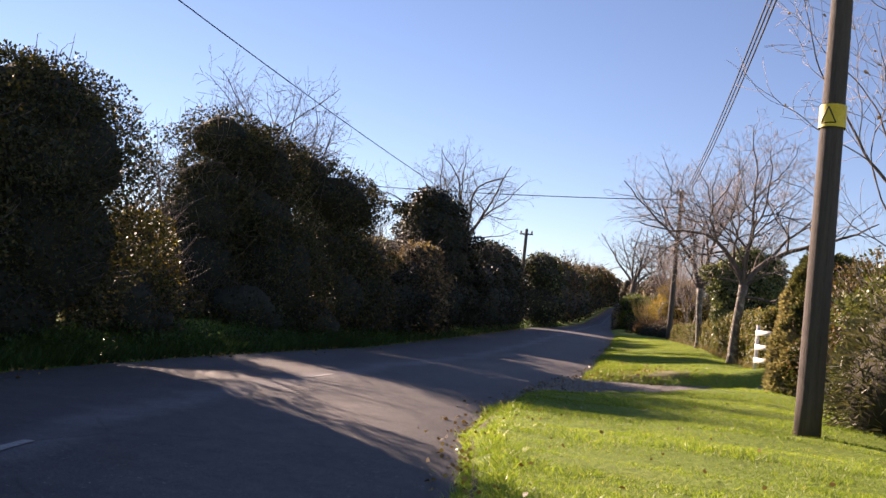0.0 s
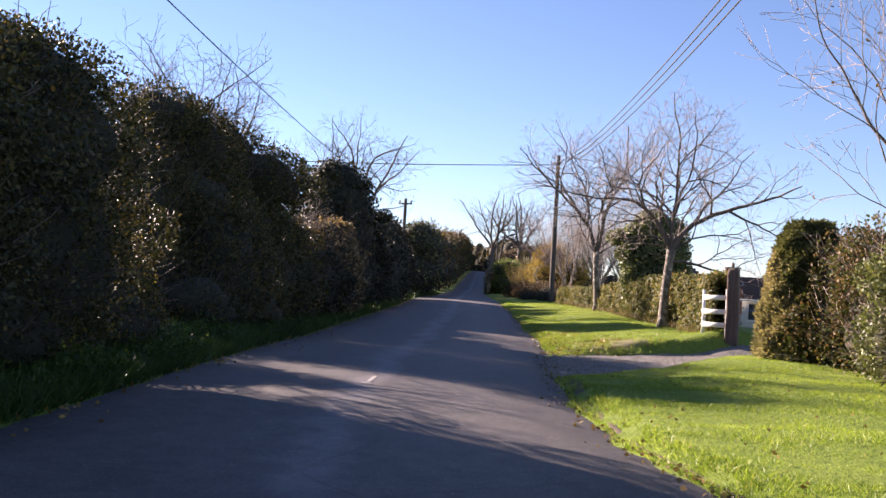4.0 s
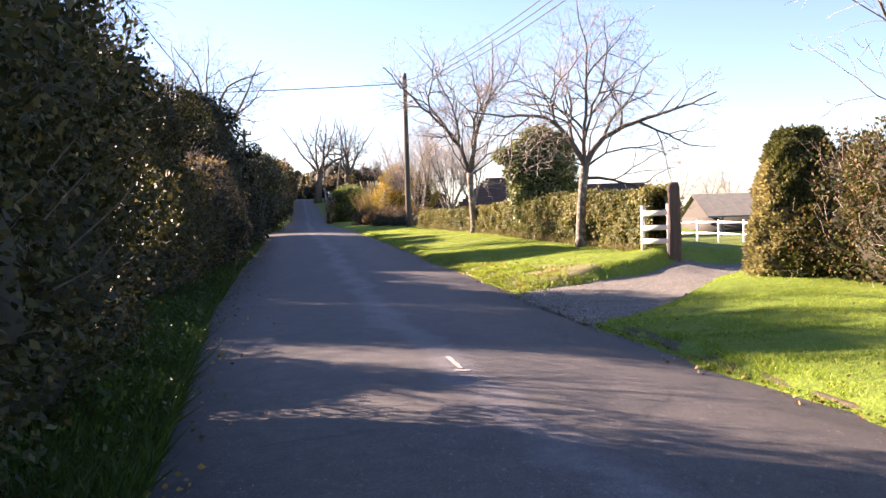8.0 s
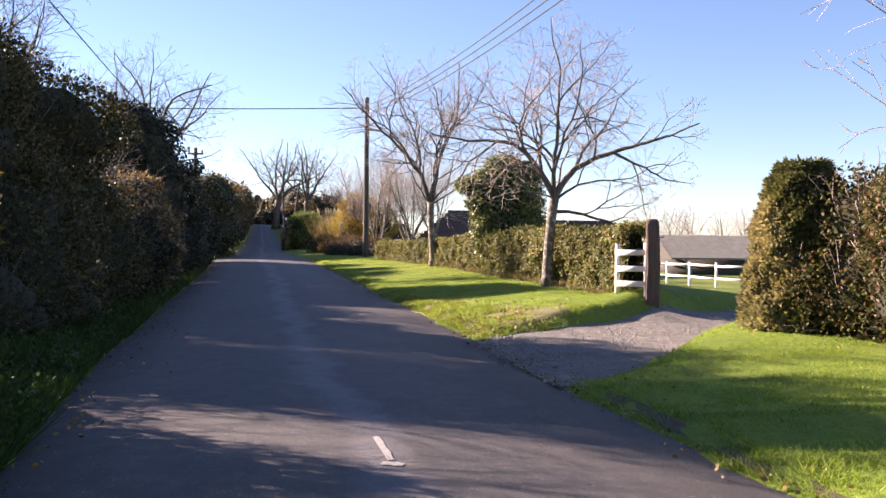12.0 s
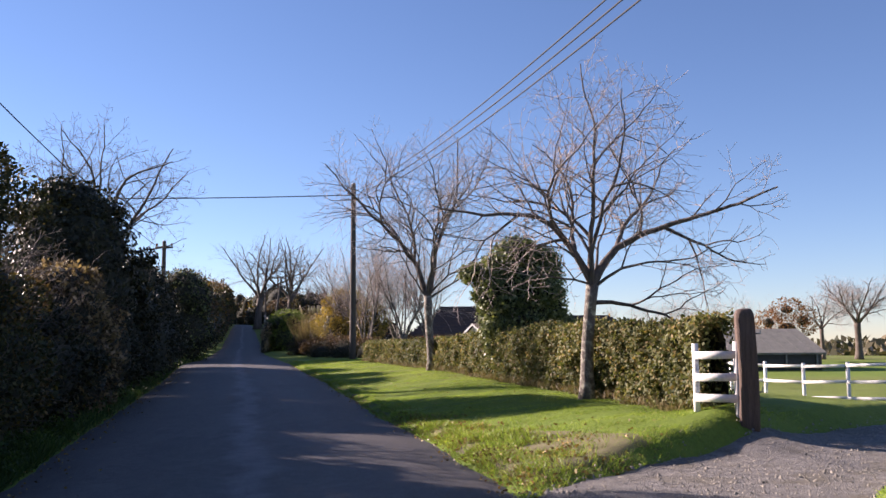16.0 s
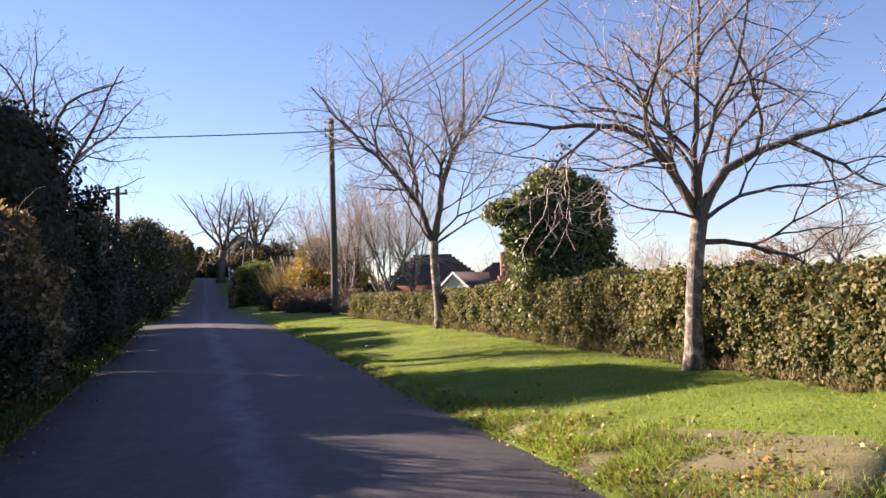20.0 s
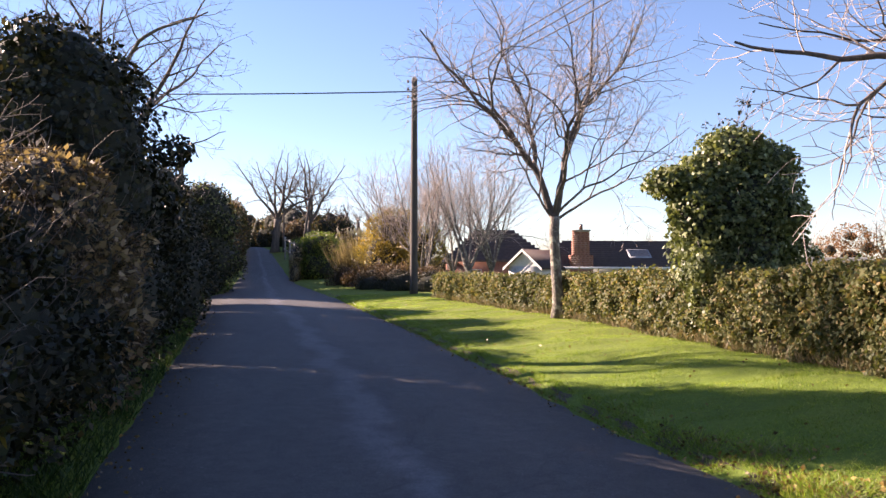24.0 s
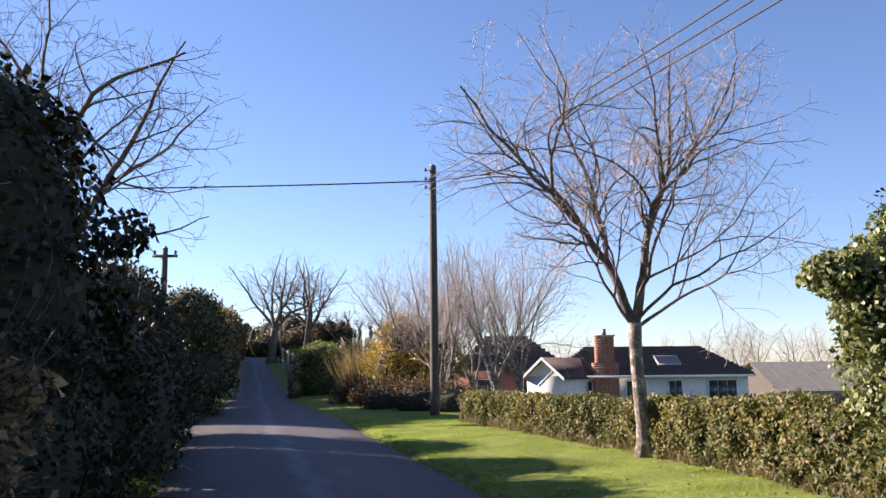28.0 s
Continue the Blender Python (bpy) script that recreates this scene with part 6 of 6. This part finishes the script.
def shed():
    X, Y, Z = 31.0, 85.0, float(height(31, 85))
    ob = thing("long_shed", X, Y, Z, "long low shed with a grey weathered sheet roof", "shed")
    eave, ridge = 0.4 - Z, 2.35 - Z
    b = Builder()
    b.box((-6.8, -5.0, -0.5), (4.6, 5.0, eave - 0.1))
    for x in (-6.8, 4.6):
        b.add([(x, -5.0, eave - 0.1), (x, 5.0, eave - 0.1), (x, 0, ridge - 0.15)], np.array([(0, 2, 1)]))
    part("wall", b, "shed_dark", ob)
    b = Builder()
    gable_roof(b, -6.8, 4.6, -5.0, 5.0, eave, ridge, 0.3)
    part("roof", b, "shed_roof", ob)
    for k in range(12):
        b = Builder()
        xa, xb = -7.1 + k, -6.1 + k
        c = np.linspace(xa, xb, 13)
        zz = 0.05 + 0.009 * np.cos(np.arange(13) * np.pi)
        v = np.concatenate([np.c_[c, np.full(13, -5.33), eave + zz - 0.02], np.c_[c, np.full(13, 0.0), ridge + zz + 0.02]])
        b.add(v, [(i, i + 1, i + 14, i + 13) for i in range(12)])
        part("roof_sheet", b, "shed_roof", ob)
    for k in range(5):
        b = Builder()
        x = -5.8 + 2.5 * k
        b.box((x - 0.07, -5.1, 0), (x + 0.07, -5.01, eave - 0.12))
        part("wall_post", b, "grey_wood", ob)


bungalow()
far_house()
shed()

# ---- distance ----
for k, (x, y, h) in enumerate([(33, 112, 5.5), (36, 114, 6.0), (39.5, 113, 5.2), (43, 115, 5.8), (46, 116, 5.0), (29.5, 113, 5.4), (26, 115, 5.0), (20, 118, 5.2), (50, 118, 5.5), (15.5, 112, 5.0)]):
    bare_tree("slender_tree", x, y, float(height(x, y)) + 1.5, [(a, 72 + a % 9, h * 0.62, 0.07) for a in (10, 80, 150, 220, 290)], 0.14,
              "distant leafless slender tree behind the shed", 140 + k, 2, (0, 0), "bark_grey", "twig", up=0.14, thin=0.03)
shrub("russet_tree", [(39.8, 96.0, 2.6, 2.4, 2.2, 1.6), (38.0, 96.0, 3.2, 1.5, 1.4, 1.3), (41.4, 96.0, 3.4, 1.6, 1.4, 1.4), (39.9, 96.0, 4.5, 1.7, 1.5, 1.1)], 7000, "russet", 0.22, "rounded tree with russet leaves beyond the paddock", "tree", 150, 0.35, "core_hedge", 200, "twig", 0.9, reach=1.2, sat=9, ragged=True)
bare_tree("wide_tree", 49.0, 100.0, 3.2, [(a, 40 + a % 23, 3.6, 0.16) for a in (0, 50, 100, 160, 210, 260, 310)], 0.35,
          "wide spreading leafless tree beyond the paddock", 151, 3, (0, 0), "bark_brown", "twig", up=0.06, thin=0.02)
bare_tree("wide_tree", 45.2, 100.0, 2.6, [(a, 44 + a % 23, 2.5, 0.11) for a in (20, 90, 150, 215, 280)], 0.22,
          "smaller leafless tree beyond the paddock", 152, 3, (0, 0), "bark_brown", "twig", up=0.07, thin=0.02)


def far_woods():
    rng = np.random.default_rng(160)
    b = Builder()
    for ring, (dist, tall, n) in enumerate([(230, 5.0, 7000), (420, 8.0, 8000), (800, 12.0, 8000)]):
        a = rng.uniform(radians(-75), radians(75), n)
        d = dist * (1 + 0.12 * np.sin(a * 9 + ring) + 0.05 * rng.normal(size=n))
        x, y = d * np.sin(a), d * np.cos(a)
        h = tall * (0.35 + 0.65 * np.abs(waves(a * 14, ring + 0 * a))) * rng.uniform(0.1, 1, n)
        p = np.stack([x, y, height(x, y) + h], 1)
        add_leaves(b, p, dist * 0.009, dist * 0.006, rng)
    mesh_thing("far_woods", b, "far_wood", "distant hedges and bare woods on the skyline", "woodland", kind="stuff")


far_woods()

# ---- grass, weeds, fallen leaves, gravel ----
def blades(name, n, xy, tall, width, mat, label, category, seed, spread=0.45):
    rng = np.random.default_rng(seed)
    x, y = xy(rng, n)
    n = len(x)
    p = np.stack([x, y, height(x, y) - 0.01], 1)
    b = Builder()
    s = rng.uniform(0.5, 1.2, n)[:, None] * tall * (1 + 0.5 * waves(x * 1.1, y * 1.1))[:, None]
    d = np.c_[rng.normal(0, spread, (n, 2)), np.ones(n)]
    c = np.cross(d, rng.normal(size=(n, 3)))
    c /= np.linalg.norm(c, axis=1)[:, None]
    v = np.stack([p - c * width / 2, p + c * width / 2, p + d * s], 1)
    b.add(v.reshape(-1, 3), np.arange(3 * n).reshape(-1, 3))
    mesh_thing(name, b, mat, label, category, kind="stuff")


def verge_spots(rng, n):
    y = 5.0 + 45 * rng.uniform(0, 1, n * 2) ** 1.5
    w = np.interp(y, [7, 12, 20, 27, 37, 46, 50], [4.6, 5.0, 4.6, 4.2, 3.6, 2.8, 2.6])
    u = rng.uniform(0, 1.25, n * 2) ** 1.2
    x = road_r(y) - 0.06 + u * w
    ok = (wear(x, y) < rng.uniform(0.05, 0.95, n * 2)) & (drive_gap(x, y) > rng.uniform(-0.35, 0.25, n * 2)) & (rng.uniform(0.95, 1.4, n * 2) > u + 0.2 * waves(x, y)) & (y > 5.0 + 3.0 * rng.uniform(0, 1, n * 2) ** 2)
    return x[ok][:n], y[ok][:n]


def edge_spots(rng, n):
    y = rng.uniform(6, 50, n * 2)
    x = road_r(y) + rng.normal(0.06, 0.09, n * 2)
    ok = drive_gap(x, y) > 0
    return x[ok][:n], y[ok][:n]


def bank_spots(rng, n):
    y = 3 + 55 * rng.uniform(0, 1, n) ** 1.4
    x = road_l(y) + 0.08 - np.abs(rng.normal(0, 0.5, n))
    ok = rng.uniform(0, 1, n) < np.interp(y, [5, 7, 20, 25, 60], [0.4, 1.0, 0.85, 0.22, 0.16])
    return x[ok], y[ok]


blades("verge_grass", 520000, verge_spots, 0.028, 0.007, "grass", "short bright green mown verge grass", "grass", 170, 0.6)
blades("edge_grass", 20000, edge_spots, 0.055, 0.008, "grass", "longer grass hanging over the lane's edge", "grass", 171, 0.7)
def worn_spots(rng, n):
    y = 22.0 + rng.normal(0, 1.9, n * 3)
    x = road_r(y) + np.abs(rng.normal(0.1, 0.75, n * 3)) * np.interp(y, [18, 21, 25], [1.3, 1.0, 0.4])
    ok = (drive_gap(x, y) > -0.1) & (waves(x * 2.1, y * 2.1, 0, 5.0) > rng.uniform(-0.6, 0.6, n * 3))
    return x[ok][:n], y[ok][:n]


def tuft_spots(rng, n):
    x, y = verge_spots(rng, n * 3)
    ok = waves(x * 2.6, y * 2.6, 0, 2.0) > rng.uniform(0.1, 1.0, len(x))
    return x[ok][:n], y[ok][:n]


blades("dry_grass", 20000, worn_spots, 0.05, 0.008, "straw", "dry brown worn grass near the drive mouth", "grass", 176, 0.9)
blades("worn_tufts", 9000, worn_spots, 0.11, 0.01, "grass", "rough grass tufts at the worn verge corner", "grass", 178, 0.6)
blades("grass_tufts", 60000, tuft_spots, 0.05, 0.008, "grass", "longer tufts in the verge grass", "grass", 177, 0.7)
blades("bank_grass", 70000, bank_spots, 0.2, 0.014, "weed", "rank green grass and weeds at the hedgerow foot", "grass", 172, 0.5)


def bank_weeds():
    rng = np.random.default_rng(173)
    x, y = bank_spots(rng, 30000)
    keep = waves(x * 1.3, y * 1.3) > 0
    x, y = x[keep], y[keep]
    b = Builder()
    p = np.stack([x, y, height(x, y) + rng.uniform(0.02, 0.28, len(x))], 1)
    add_leaves(b, p, 0.05, 0.03, rng, np.array([0.2, 0, 0.4]))
    mesh_thing("bank_weeds", b, "weed", "broad-leaved nettles and docks at the hedgerow foot", "weeds", kind="stuff")


def fallen_leaves():
    rng = np.random.default_rng(174)
    x, y = verge_spots(rng, 1100)
    keep = (x - road_r(y) < 1.2) | (rng.uniform(0, 1, len(x)) < 0.5)
    x, y = x[keep], y[keep]
    b = Builder()
    p = np.stack([x, y, height(x, y) + 0.045], 1)
    add_leaves(b, p, 0.04, 0.028, rng, rng.normal(size=(len(p), 3)) * (3, 3, 0.5), 0.3)
    xw, yw = worn_spots(rng, 2600)
    add_leaves(b, np.stack([xw, yw, height(xw, yw) + rng.uniform(0.01, 0.05, len(xw))], 1), 0.05, 0.034, rng, rng.normal(size=(len(xw), 3)) * (2, 2, 0.6), 0.4)
    ye = rng.uniform(6, 46, 1200)
    xe = road_r(ye) - np.abs(rng.normal(0, 0.15, 1200))
    p = np.stack([xe, ye, road_z(xe, ye) + 0.012], 1)
    a = rng.normal(size=(1200, 3)) * (1, 1, 0.15)
    add_leaves(b, p, 0.04, 0.03, rng, a * 3, 0.2)
    ye = rng.uniform(6, 46, 900)
    xe = road_l(ye) + np.abs(rng.normal(0, 0.3, 900))
    p = np.stack([xe, ye, road_z(xe, ye) + 0.012], 1)
    add_leaves(b, p, 0.04, 0.03, rng, rng.normal(size=(900, 3)) * (3, 3, 0.4), 0.2)
    mesh_thing("fallen_leaves", b, "fallen", "brown and yellow fallen leaves on verge and lane", "leaves", kind="stuff")


def drive_stones():
    rng = np.random.default_rng(175)
    n = 22000
    x, y = rng.uniform(3.2, 13, n), rng.uniform(13, 27, n)
    ok = (drive_gap(x, y) < rng.uniform(-0.4, 0.15, n)) & (x > road_r(y) - 0.25)
    x, y = x[ok], y[ok]
    n = len(x)
    z = np.maximum(height(x, y), rise(y)) + 0.03
    s = rng.uniform(0.008, 0.026, n)
    o = rng.normal(size=(n, 4, 3)) * 0.35 + np.array([(1, 0, -0.3), (-0.5, 0.9, -0.3), (-0.5, -0.9, -0.3), (0, 0, 0.9)])[None]
    v = np.stack([x, y, z], 1)[:, None] + o * s[:, None, None]
    f = np.arange(n)[:, None, None] * 4 + np.array([(0, 1, 3), (1, 2, 3), (2, 0, 3)])[None]
    b = Builder()
    b.add(v.reshape(-1, 3), f.reshape(-1, 3))
    mesh_thing("drive_stones", b, "stone", "loose grey and pale gravel stones on the driveway", "gravel", kind="stuff")


bank_weeds()
fallen_leaves()
drive_stones()
